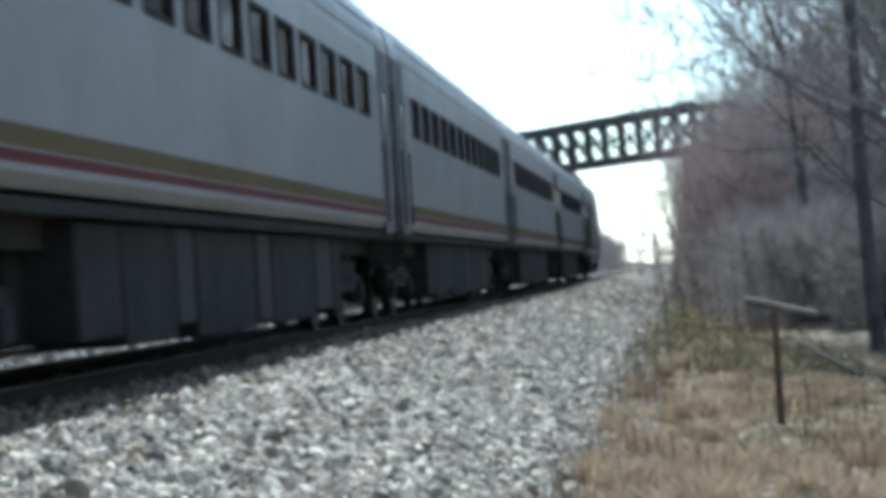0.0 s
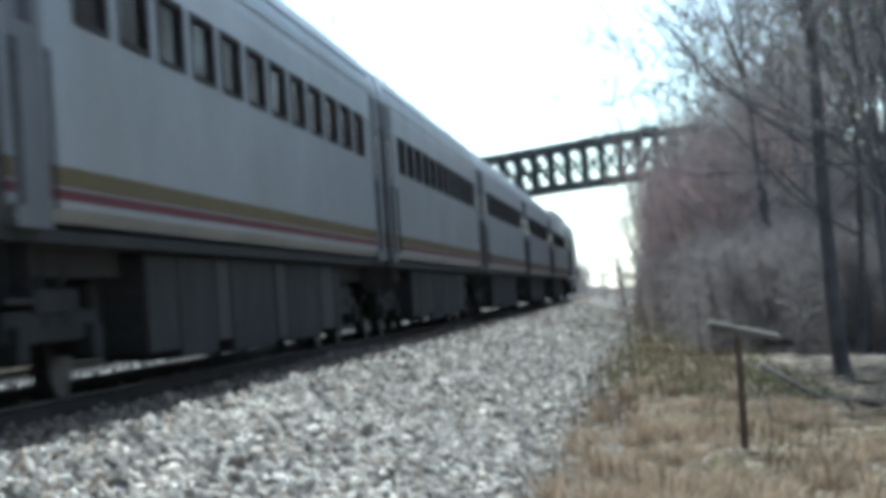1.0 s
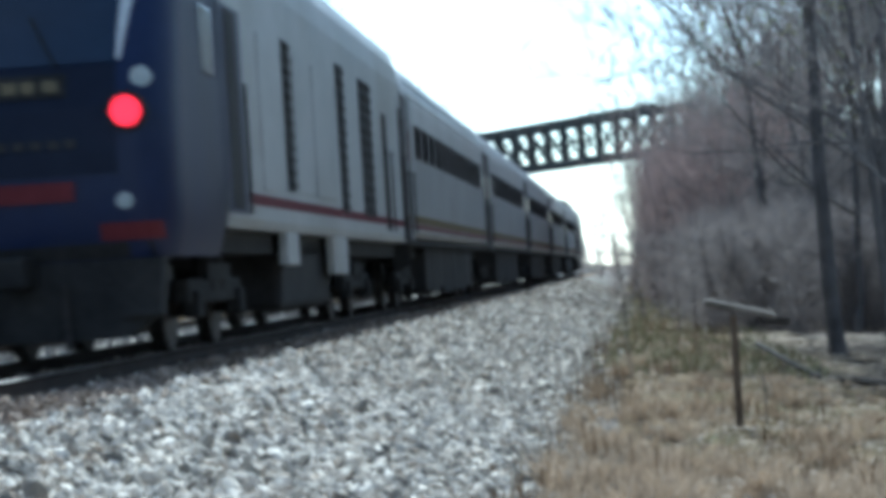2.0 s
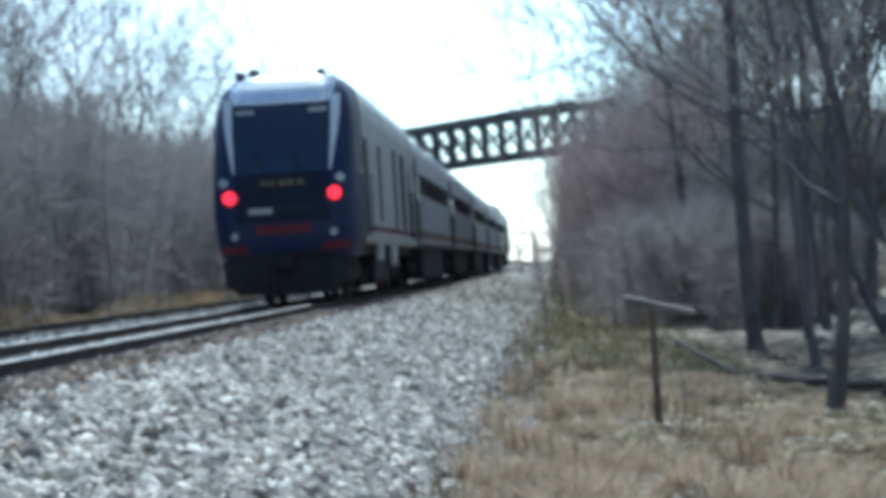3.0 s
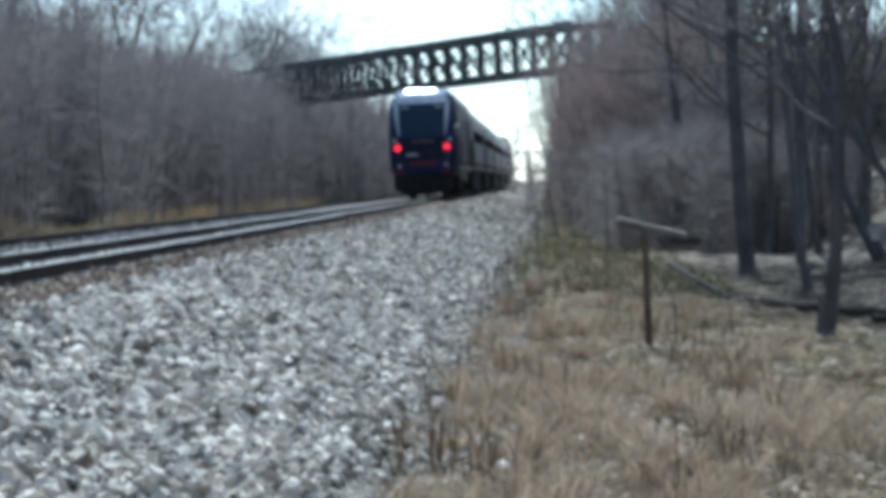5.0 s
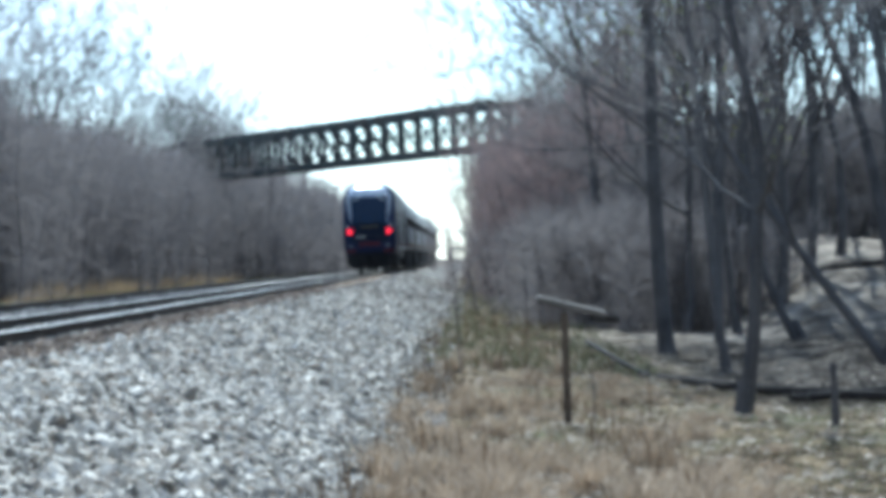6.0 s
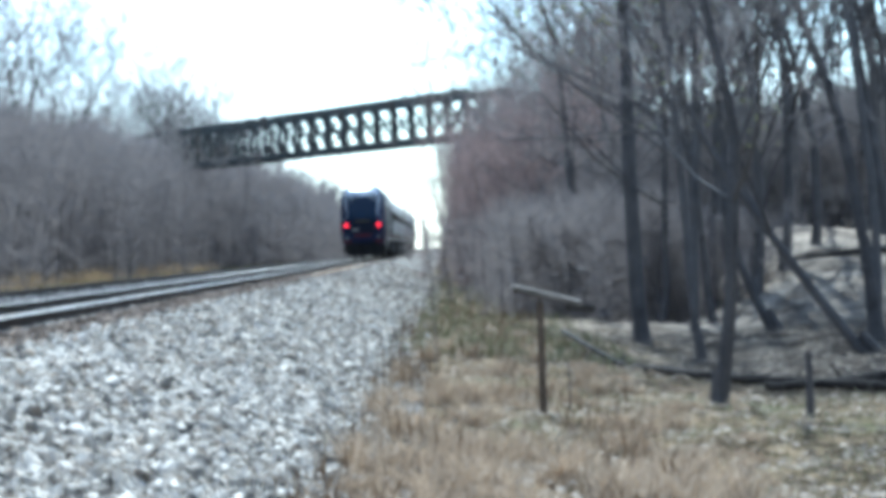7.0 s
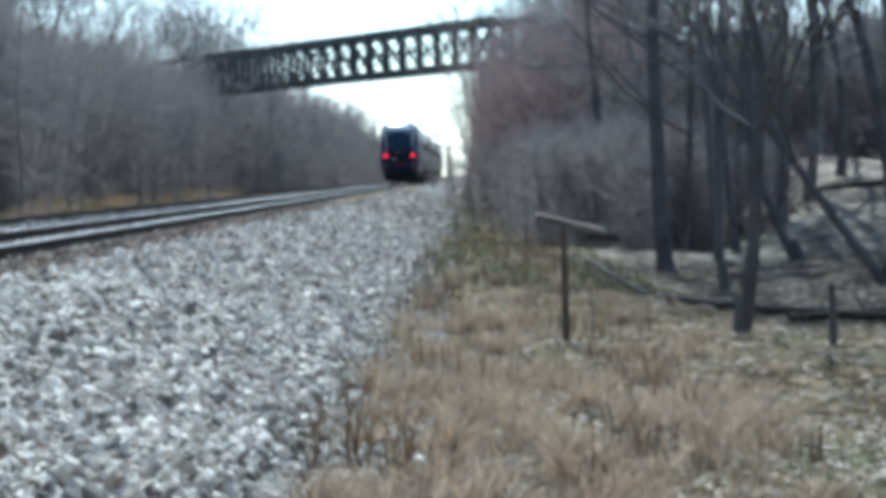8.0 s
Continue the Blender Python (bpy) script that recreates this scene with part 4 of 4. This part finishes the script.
def build_woods():
    rng = random.Random(11)
    kinds = [tree("tree", "tall bare grey tree at the edge of the woods", 21, 15, 0.145),
             tree("tree", "tall bare grey tree at the edge of the woods", 22, 17, 0.165),
             tree("tree", "slender bare tree in the woods", 23, 13, 0.11, (0.05, 0.0)),
             tree("tree", "leaning bare tree in the woods", 24, 12, 0.13, (-0.32, 0.1)),
             tree("tree", "forked bare tree in the woods", 25, 14, 0.14, (0.1, -0.05)),
             tree("tree", "slender bare tree with reddish buds", 26, 11, 0.09, twig_mat=M_REDBUD),
             tree("tree", "bare tree with fresh yellow-green buds", 27, 12, 0.10, (-0.12, 0), buds=True)]
    # trunks that stand out by themselves: kind, x, y, turn
    spots = [(4, 15.8, 70, 0), (4, 11.2, 84, 200), (5, 11.4, 90, 10), (6, 12.3, 64, 30), (0, 17.2, 66, 250), (2, 12.0, 70, 300), (1, 13.0, 78, 100),
             (5, 11.3, 108, 50), (5, 11.4, 122, 140), (2, 11.6, 132, 210), (5, 11.2, 99, 300), (3, 18.5, 58, 350), (0, 20.0, 75, 70), (4, 16.5, 88, 10),
             (1, 13.4, 104, 44), (0, 13.6, 118, 190), (2, 11.2, 66, 12)]
    for _ in range(7):
        y = rng.uniform(66, 95)
        spots.append((rng.choice((2, 2, 4, 0)), rng.uniform(11.5, 8.0 + 0.19 * y), y, rng.uniform(0, 360)))
    # the trunks of the wood's edge, each with its own lean: x, y, height, radius, course, label
    for i, (x, y, high, r, course, label) in enumerate((
            (10.73, 95, 17, 0.15, ((0, -0.08), (8.5, -0.06), (9.6, -0.34), (12, -0.3), (13, 0.0)), "slender bare tree with a crooked top"),
            (9.76, 54, 17, 0.175, ((0, -0.03), (3, -0.01), (12, 0.0)), "stout straight bare tree at the wood's edge"),
            (10.32, 47.1, 12, 0.085, ((0, -0.08), (9, -0.05)), "thin bare tree leaning slightly at the wood's edge"),
            (9.01, 32.0, 9, 0.095, ((0, 0.1), (3.0, 0.07), (3.5, -0.2), (5.2, -0.16), (7, 0.0)), "dark crooked bare tree standing in the grass"),
            (13.41, 60, 11, 0.11, ((0, -0.5), (1.8, -0.3), (2.6, -0.02), (9, 0.03)), "bare tree with a bowed foot in the woods"),
            (13.74, 48.2, 9, 0.11, ((0, -0.75), (3.2, -0.66), (4.2, -0.5), (7, -0.2)), "bare tree leaning far over in the woods"),
            (14.11, 50.4, 13, 0.14, ((0, -0.06), (3, -0.15), (5, -0.35), (8, -0.4), (10, -0.2)), "tall bare tree bending over in the woods"),
            (16.76, 62.4, 14, 0.13, ((0, -0.16), (10, -0.1)), "tall bare tree on the low bank"),
            (11.35, 59, 14, 0.10, ((0, 0.02), (5, 0.05), (10, -0.05)), "slender bare tree behind the wood's edge"),
            (15.3, 57.5, 13, 0.12, ((0, 0.05), (4, -0.1), (9, -0.2)), "bare tree with a leaning top in the woods"))):
        place(tree("tree", label, 61 + i, high, r, course=course, tw=0.013, bare=0.75 if y == 95 else 0.6 if high > 16 else 0.45), x, y, 0)
    used = set()
    for k, x, y, turn in spots:
        ob = kinds[k] if k not in used else copy_thing(kinds[k], pose(0, 0, 0))
        used.add(k)
        place(ob, x, y, turn)
    for _ in range(44):                 # the woods behind, on the camera's side
        y = rng.uniform(62, 330)
        x = rng.uniform(12.5, 13.0 + 0.22 * y) if y < 160 else rng.uniform(12.5, 26)
        place(copy_thing(kinds[rng.choice((0, 1, 2, 4, 5, 2))], pose(0, 0, 0)), x, y, rng.uniform(0, 360))
    for i in range(8):                  # the tallest, that stand against the sky
        place(copy_thing(kinds[(1, 0, 1, 4)[i % 4]], pose(0, 0, 0)), rng.uniform(-20, -15.5), 56 + 15 * i + rng.uniform(-2, 2), rng.uniform(0, 360))
    for i in range(40):                 # tall trees over the brush across the track
        y = 30 + 7.0 * i + rng.uniform(-3, 3)
        x = rng.uniform(-26, -16.5)
        place(copy_thing(kinds[rng.choice((0, 1, 2, 4, 4))], pose(0, 0, 0)), x, y, rng.uniform(0, 360))
    for i in range(11):                 # the tall wood beyond the bridge, across the track
        place(copy_thing(kinds[(0, 2, 1, 4)[i % 4]], pose(0, 0, 0)), rng.uniform(-17.5, -13.5), 194 + 8 * i, rng.uniform(0, 360))
    bank, edge = "dense grey-brown bare brush on the bank", "low bare brush at the wood's edge"
    brush = [thicket(bank, 41, 6.5, 10.0, 62, M_BRUSH), thicket(bank, 42, 6.0, 11.0, 60, M_BRUSH), thicket(bank, 43, 7.0, 8.5, 64, M_TWIG),
             thicket(edge, 44, 5.0, 4.2, 46, M_BRUSH), thicket("tall reddish bare brush at the wood's edge", 45, 4.6, 11.0, 60, M_REDBUD),
             thicket("distant grey brush along the railway", 46, 7.5, 11.0, 30, M_BRUSH, 110, 0.032), thicket(edge, 47, 6.0, 5.5, 52, M_TWIG),
             thicket("tall slim bare growth before the bridge", 48, 3.4, 13.5, 44, M_BRUSH)]
    first = [True] * len(brush)

    def brush_at(k, x, y):
        ob = brush[k] if first[k] else copy_thing(brush[k], pose(0, 0, 0))
        first[k] = False
        place(ob, x, y, rng.uniform(0, 360))

    for i in range(34):                 # the wall of brush across the track
        y = 30 + 4.6 * i
        brush_at(rng.choice((0, 1, 2)), -14.6 + rng.uniform(-0.8, 0.8), y)
        if i % 2 == 0:
            brush_at(rng.choice((0, 1)), -19.0 + rng.uniform(-1, 1), y + 2)
    for i in range(24):
        y = 186 + 6.0 * i
        brush_at(5, -14.6 + rng.uniform(-0.8, 0.8), y)
    for i in range(16):
        brush_at(5, rng.uniform(-12, -8.5), 196 + 9 * i)
    for i in range(24):                 # brush under the trees on the camera's side
        y = 78 + 6.0 * i + rng.uniform(-2, 2)
        brush_at(rng.choice((3, 6, 6)) if y < 180 else 5, 10.8 + rng.uniform(-0.8, 1.5), y)
    for i in range(26):
        y = rng.uniform(88, 200)
        brush_at(rng.choice((3, 6)), rng.uniform(13, 13 + 0.15 * y), y)
    for i in range(9):                  # brush on the low bank
        y = rng.uniform(80, 94)
        brush_at(rng.choice((3, 6)), rng.uniform(14.5, 9 + 0.19 * y), y)
    for x, y in ((8.9, 116), (9.1, 127), (9.2, 136), (8.8, 142)):
        brush_at(4, x, y)
    for x, y in ((8.9, 143), (9.6, 134), (9.5, 139), (10.4, 131), (11.2, 139), (11.8, 125), (12.8, 133), (12.6, 116), (13.8, 122)):
        brush_at(7, x, y)
    for i in range(12):                 # unseen woods beside and behind the camera, added to keep skylight off the train
        y = -45 + 8 * i
        brush_at(5, max(17.0, 13.0 + 0.2 * y) + rng.uniform(0, 2), y)
        place(copy_thing(kinds[rng.choice((0, 1))], pose(0, 0, 0)), max(20.0, 16.5 + 0.2 * y) + rng.uniform(0, 3), y + 3, rng.uniform(0, 360))
        if y < 28:
            brush_at(5, -15 + rng.uniform(-1, 1), y)
    for x, y in ((9.6, 72), (8.6, 84), (11.8, 68)):
        brush_at(3, x, y)
    for i in range(20):                 # where the line goes out of sight
        y = 330 + 24 * i
        brush_at(5, -13 + rng.uniform(-1.5, 1), y)
        brush_at(5, 10.5 + rng.uniform(-1, 1.5), y)


build_woods()

# ---- things by the wood's edge ----


def build_clutter():
    z = ground_z(6.75, 29.6)
    post = thing("marker_post", "weathered wooden post with a plank across its top in the grass", "post", at=pose(6.75, 29.6, z))
    part("upright", prism_bm([(-0.045, -0.3), (0.045, -0.3), (0.04, 1.32), (-0.04, 1.32)], -0.045, 0.045), M_POST, post, "brown square timber")
    bm = box_bm(-0.42, 0.42, -0.09, 0.09, -0.03, 0.045, bevel=0.012)
    plank = part("plank", bm, M_DEADWOOD, post, "grey weathered plank")
    plank.matrix_basis = pose(0.08, 0.0, 1.385, 8, 15, 10)
    # added dark block: stands for the shaded underside at the plank's right end
    part("plank_underside", box_bm(0.14, 0.47, -0.085, 0.085, 1.2, 1.29, bevel=0.015), M_DARKWOOD, post, "dark added block for the plank's shaded underside").matrix_basis = pose(0, 0, 0.05, 0, 8, 8)
    part("bolt", tube_bm((0, 0, 1.3), (0, 0, 1.46), 0.014, n=8), M_RAIL, post)
    # broken stub further off
    w = Wood(77)
    w.limb([Vector((0, 0, -0.3)), Vector((0.02, 0, 0.3)), Vector((0.0, 0, 1.0)), Vector((0.03, 0, 1.5))], [0.2, 0.17, 0.155, 0.12], 9)
    stub = thing("broken_stub", "dark broken tree stub at the wood's edge", "tree stump", at=pose(10.1, 74, ground_z(10.1, 74)))
    part_data("trunk", w.v, w.f, M_BARK, stub)
    for x, y, h, r in ((10.02, 31.0, 0.8, 0.05), (7.1, 30.6, 0.6, 0.012), (5.48, 34.9, 1.2, 0.008), (5.52, 35.1, 0.8, 0.007)):
        w = Wood(int(x * 10))
        w.limb([Vector((0, 0, -0.2)), Vector((0.01, 0, h * 0.5)), Vector((0.0, 0.02, h))], [r * 1.2, r, r * 0.8], 7)
        s = thing("sapling", "dark thin dead sapling in the grass", "sapling", at=pose(x, y, ground_z(x, y)))
        part_data("stem", w.v, w.f, M_BARK, s)
    # slim saplings at the far edge of the gravel
    for x, y, h in ((6.3, 140, 6.4), (6.45, 133, 5.0), (6.6, 124, 4.2), (6.9, 112, 3.4)):
        w = Wood(int(y))
        pts = [Vector((0.06 * math.sin(k * 2.1), 0, h * k / 5 - 0.2)) for k in range(6)]
        w.limb(pts, [0.06 - 0.009 * k for k in range(6)], 6)
        for _ in range(150):
            s = pts[0].lerp(pts[-1], w.rng.uniform(0.15, 1.0))
            w.straw(s, Vector((w.rng.gauss(0, 1), w.rng.gauss(0, 1), w.rng.gauss(0.8, 0.5))).normalized(), w.rng.uniform(0.3, 0.8), 0.012)
        s = thing("sapling", "slim bare sapling at the edge of the gravel", "sapling", at=pose(x, y, ground_z(x, y)))
        part_data("stem", w.v, w.f, M_BARK, s)
        part_data("twig_mass", w.tv, w.tf, M_TWIG, s, kind="stuff")
    # fallen trunks
    for label, pts, r in (("long fallen trunk lying in the leaf litter", [(7.8, 47.5, 0.35), (8.4, 41.0, 0.12), (9.2, 38.6, 0.08), (9.9, 37.5, 0.08), (12.2, 36.6, 0.1), (14.0, 36.4, 0.12)], 0.1),
                          ("fallen limb lying in the leaf litter", [(10.2, 36.6, 0.1), (11.4, 37.2, 0.16), (13.4, 37.6, 0.26)], 0.12),
                          ("grey fallen trunk among the trees", [(14.6, 67, 0.2), (16.5, 66, 0.4), (18.9, 65, 0.6)], 0.13)):
        w = Wood(len(label))
        p3 = [Vector((x, y, ground_z(x, y) + dz)) for x, y, dz in pts]
        w.limb(p3, [r * (0.45 + 0.55 * i / (len(p3) - 1)) for i in range(len(p3))], 8)
        log = thing("fallen_log", label, "log")
        part_data("trunk", w.v, w.f, M_DARKWOOD, log)
        for _ in range(5):
            k = w.rng.randrange(1, len(p3))
            twig = Wood(k)
            twig.limb([p3[k], p3[k] + Vector((w.rng.uniform(-0.4, 0.4), w.rng.uniform(-0.3, 0.3), w.rng.uniform(0.15, 0.5)))], [r * 0.3, r * 0.1], 4)
            part_data("branch_stub", twig.v, twig.f, M_DARKWOOD, log)


build_clutter()

# ---- dry grass, weeds, leaves ----


def blades(count, where, tall, wide, seed, bend=0.45):
    """Bent grass blades: each a tapered strip of three faces."""
    rng = np.random.default_rng(seed)
    v, f = [], []
    made = 0
    while made < count:
        x, y, dens = where(rng)
        h = tall * rng.uniform(0.35, 1.0) * dens
        a, b = rng.uniform(0, 6.283), rng.uniform(0, 6.283)
        sx, sy = math.cos(a) * wide * rng.uniform(0.6, 1.3), math.sin(a) * wide
        lx, ly = math.cos(b) * h * bend * rng.uniform(0.2, 1.6), math.sin(b) * h * bend * rng.uniform(0.2, 1.6)
        z = ground_z(x, y) - 0.03
        n = len(v)
        v += [(x - sx, y - sy, z), (x + sx, y + sy, z), (x - sx * 0.8 + lx * 0.25, y - sy * 0.8 + ly * 0.25, z + h * 0.55),
              (x + sx * 0.8 + lx * 0.25, y + sy * 0.8 + ly * 0.25, z + h * 0.55), (x + lx, y + ly, z + h)]
        f += [(n, n + 1, n + 3, n + 2), (n + 2, n + 3, n + 4)]
        made += 1
    return v, f


def grass_spot(rng):
    while True:
        y = 12 + 62 * rng.random() ** 1.8
        x = rng.uniform(4.3, 5.8 + 0.11 * y)
        edge = 4.9 + 0.5 * noise.noise(Vector((0.3, y * 0.35, 1.0)))
        clump = 0.5 + 0.6 * noise.noise(Vector((x * 1.3, y * 0.75, 5.0)))
        tail_off = 1 - smooth(7.2, 9.5, x)
        if abs(x - 6.75) < 0.45 and 25.5 < y < 30.0 and rng.random() < 0.85:
            continue
        if x > edge and rng.random() < (0.02 + 1.6 * clump ** 3) * (0.08 + 0.92 * tail_off):
            return x, y, (0.2 + 1.25 * clump * clump + 0.2 * rng.random()) * (0.4 + 0.6 * tail_off) * (1.0 - 0.4 * smooth(22, 40, y))


def tuft_spots():
    """Bunches of long grass: blades crowd round a few hundred roots."""
    pick = random.Random(17)
    roots = []
    while len(roots) < 190:
        y = 12 + 30 * pick.random() ** 1.5
        x = pick.uniform(4.9, 6.3 + 0.1 * y)
        if abs(x - 6.75) < 0.5 and 25 < y < 30:
            continue
        roots.append((x, y, pick.uniform(0.5, 1.15) * (1 - 0.5 * smooth(7.0, 9.0, x))))

    def spot(rng):
        x, y, k = roots[rng.integers(len(roots))]
        return x + rng.normal(0, 0.07), y + rng.normal(0, 0.07), k
    return spot


def weed_spot(rng):
    while True:
        y = 14 + 60 * rng.random() ** 1.5
        x = rng.uniform(4.7, 8.0)
        clump = noise.noise(Vector((x * 0.9, y * 0.4, 9.0)))
        if clump > 0.12:
            return x, y, 0.7 + clump


def far_spot(rng):
    y = 40 + 260 * rng.random() ** 1.5
    return (rng.uniform(5.0, 8.8) if rng.random() < 0.5 else rng.uniform(-13.0, -9.3)), y, 0.8


def bank_spot(rng):
    y = 45 + 130 * rng.random() ** 1.3
    x = rng.uniform(-12.4, -9.6)
    return x, y, 0.35 + 1.1 * max(0.0, 0.35 + noise.noise(Vector((x * 0.5, y * 0.09, 2.0))))


def short_spot(rng):
    y = 15 + 24 * rng.random()
    return rng.uniform(6.5, 7.5 + 0.2 * y), y, 0.5 + 0.8 * rng.random()


def build_grass():
    v, f = blades(14000, short_spot, 0.13, 0.006, 4, 0.9)
    tagged(part_data("short_grass", v, f, M_PALEGRASS, None, kind="stuff"), "short pale green and straw grass before the wood", "grass")
    v, f = blades(36000, grass_spot, 0.27, 0.006, 1, 0.9)
    tagged(part_data("dry_grass", v, f, M_GRASS, None, kind="stuff"), "dry straw-coloured grass on the slope by the gravel", "grass")
    v, f = blades(15000, tuft_spots(), 0.42, 0.008, 6, 0.8)
    tagged(part_data("bunch_grass", v, f, M_GRASS, None, kind="stuff"), "bunches of long dry tan grass at the gravel's edge", "grass")
    v, f = blades(1500, weed_spot, 0.5, 0.008, 2, 0.3)
    tagged(part_data("dry_weeds", v, f, M_WEED, None, kind="stuff"), "brown dead weed stalks in the grass", "weeds")
    v, f = blades(16000, far_spot, 0.36, 0.02, 3)
    tagged(part_data("far_grass", v, f, M_PALEGRASS, None, kind="stuff"), "dull olive and straw grass along the railway", "grass")
    v, f = blades(14000, bank_spot, 0.9, 0.012, 7, 0.5)
    tagged(part_data("bank_grass", v, f, M_TANGRASS, None, kind="stuff"), "tall tan dead grass at the foot of the brush", "grass")
    w = Wood(63)
    for _ in range(3600):
        y = 36 + 50 * w.rng.random() ** 1.3
        x = w.rng.uniform(7.4, 9 + 0.17 * y)
        d = Vector((w.rng.gauss(0, 1), w.rng.gauss(0, 1), w.rng.gauss(0.12, 0.15))).normalized()
        w.straw(Vector((x, y, ground_z(x, y) + 0.02)), d, w.rng.uniform(0.3, 1.1), w.rng.uniform(0.005, 0.012))
    tagged(part_data("fallen_twigs", w.tv, w.tf, M_FALLEN, None, kind="stuff"), "dark fallen twigs and branches on the wood's floor", "twigs")
    rng = np.random.default_rng(5)
    v, f = [], []
    for _ in range(17000):
        y = 12.5 + 60 * rng.random() ** 1.9
        x = rng.uniform(5.6, 8.2 + 0.17 * y)
        z = ground_z(x, y) + 0.02
        a, s = rng.uniform(0, 6.28), rng.uniform(0.025, 0.07)
        n = len(v)
        for k in range(4):
            w = a + 1.57 * k
            v.append((x + math.cos(w) * s * (1 if k % 2 else 0.6), y + math.sin(w) * s * (1 if k % 2 else 0.6), z + rng.uniform(0, 0.04)))
        f += [(n, n + 1, n + 2), (n, n + 2, n + 3)]
    tagged(part_data("leaf_litter", v, f, M_LEAF, None, kind="stuff"), "fallen brown leaves scattered on the ground", "leaves")


build_grass()

# ---- ballast stones ----


def stone_shapes(count, seed, coarse=False):
    """Broken stones: lumpy solids of 20 faces about one unit across."""
    bm = bmesh.new()
    if coarse:
        bmesh.ops.create_cube(bm, size=1.3)
        bmesh.ops.triangulate(bm, faces=bm.faces[:])
    else:
        bmesh.ops.create_icosphere(bm, subdivisions=1, radius=1.0)
    base = np.array([v.co[:] for v in bm.verts])
    faces = np.array([[v.index for v in f.verts] for f in bm.faces])
    bm.free()
    rng = np.random.default_rng(seed)
    out = []
    for _ in range(count):
        p = base * rng.uniform(0.65, 1.25, (len(base), 1)) * np.array([rng.uniform(0.8, 1.3), rng.uniform(0.7, 1.1), rng.uniform(0.5, 0.85)])
        out.append(p)
    return out, faces


def turned(rng):
    e = Euler(rng.uniform(0, 6.28, 3))
    return np.array(e.to_matrix())


def build_ballast():
    shapes, faces = stone_shapes(14, 8)
    rough, rough_faces = stone_shapes(14, 6, True)
    rng = np.random.default_rng(9)
    verts, tris, n = [], [], 0

    def scatter(count, spot, lo, hi, kinds=shapes, sides=faces):
        nonlocal n
        for _ in range(count):
            x, y = spot()
            s = rng.uniform(lo, hi) * (1.5 if rng.random() < 0.1 else 1.0)
            p = (kinds[rng.integers(len(kinds))] @ turned(rng).T) * s + np.array([x, y, ground_z(x, y) + s * rng.uniform(-0.1, 0.55)])
            verts.append(p)
            tris.append(sides + n)
            n += len(p)

    def slope(y0, y1):
        def spot():
            while True:
                y = rng.uniform(y0, y1)
                x = rng.uniform(1.9, 5.4)
                if x < 2.3 and rng.random() < 0.6:
                    continue
                if x > 4.55 + 0.45 * noise.noise(Vector((0.3, y * 0.35, 1.0))) and rng.random() < 0.86:
                    continue
                return x, y
        return spot

    scatter(13500, slope(8.0, 18), 0.026, 0.058)
    scatter(13500, slope(18, 28), 0.026, 0.054)
    scatter(15000, slope(28, 44), 0.026, 0.052, rough, rough_faces)
    scatter(13000, slope(44, 80), 0.033, 0.058, rough, rough_faces)
    scatter(8000, slope(80, 150), 0.05, 0.08, rough, rough_faces)
    scatter(5200, lambda: (rng.uniform(-1.6, 0.9), rng.uniform(16, 60)), 0.02, 0.036, rough, rough_faces)

    def collected(name, material):
        nonlocal n
        me = bpy.data.meshes.new(name)
        me.from_pydata(np.concatenate(verts).tolist(), [], np.concatenate(tris).tolist())
        me.materials.append(material)
        verts.clear(), tris.clear()
        n = 0
        return new(name, me)

    ballast = tagged(collected("ballast", M_STONE), "loose grey and white crushed-stone ballast on the slope", "gravel", kind="stuff")
    scatter(6500, lambda: (rng.uniform(0.85, 2.25), 12 + 70 * rng.random() ** 1.6), 0.02, 0.045, rough, rough_faces)
    tagged(collected("dirty_ballast", M_DIRTSTONE), "dirty brown small ballast beside the rail", "gravel", kind="stuff")
    scatter(5200, lambda: (rng.uniform(-8.0, -1.5), rng.uniform(22, 90)), 0.028, 0.055, rough, rough_faces)
    tagged(collected("old_ballast", M_OLDSTONE), "old grey ballast beyond the track", "gravel", kind="stuff")
    # single stones, where the camera stands nearest
    data = []
    for p in shapes[:8]:
        m1 = bpy.data.meshes.new("stone")
        m1.from_pydata((p * 0.042).tolist(), [], faces.tolist())
        m1.materials.append(M_STONE)
        data.append(m1)
    r2 = random.Random(3)
    for _ in range(290):
        x, y = r2.uniform(2.3, 4.6), r2.uniform(13.5, 19.0)
        ob = new("stone", data[r2.randrange(8)])
        ob.parent = ballast
        ob.matrix_basis = pose(x, y, ground_z(x, y) + r2.uniform(0.01, 0.04), r2.uniform(0, 360), r2.uniform(0, 360), r2.uniform(0, 360))


build_ballast()

# ---- what moves ----


def motions():
    for ob, ahead, turn in TRAIN:
        walk(ob, [(t, along_line(TAIL_START + SPEED * t + ahead, turn)) for t in (0.0, 2.0, 4.0, 6.0, 8.0)])


motions()
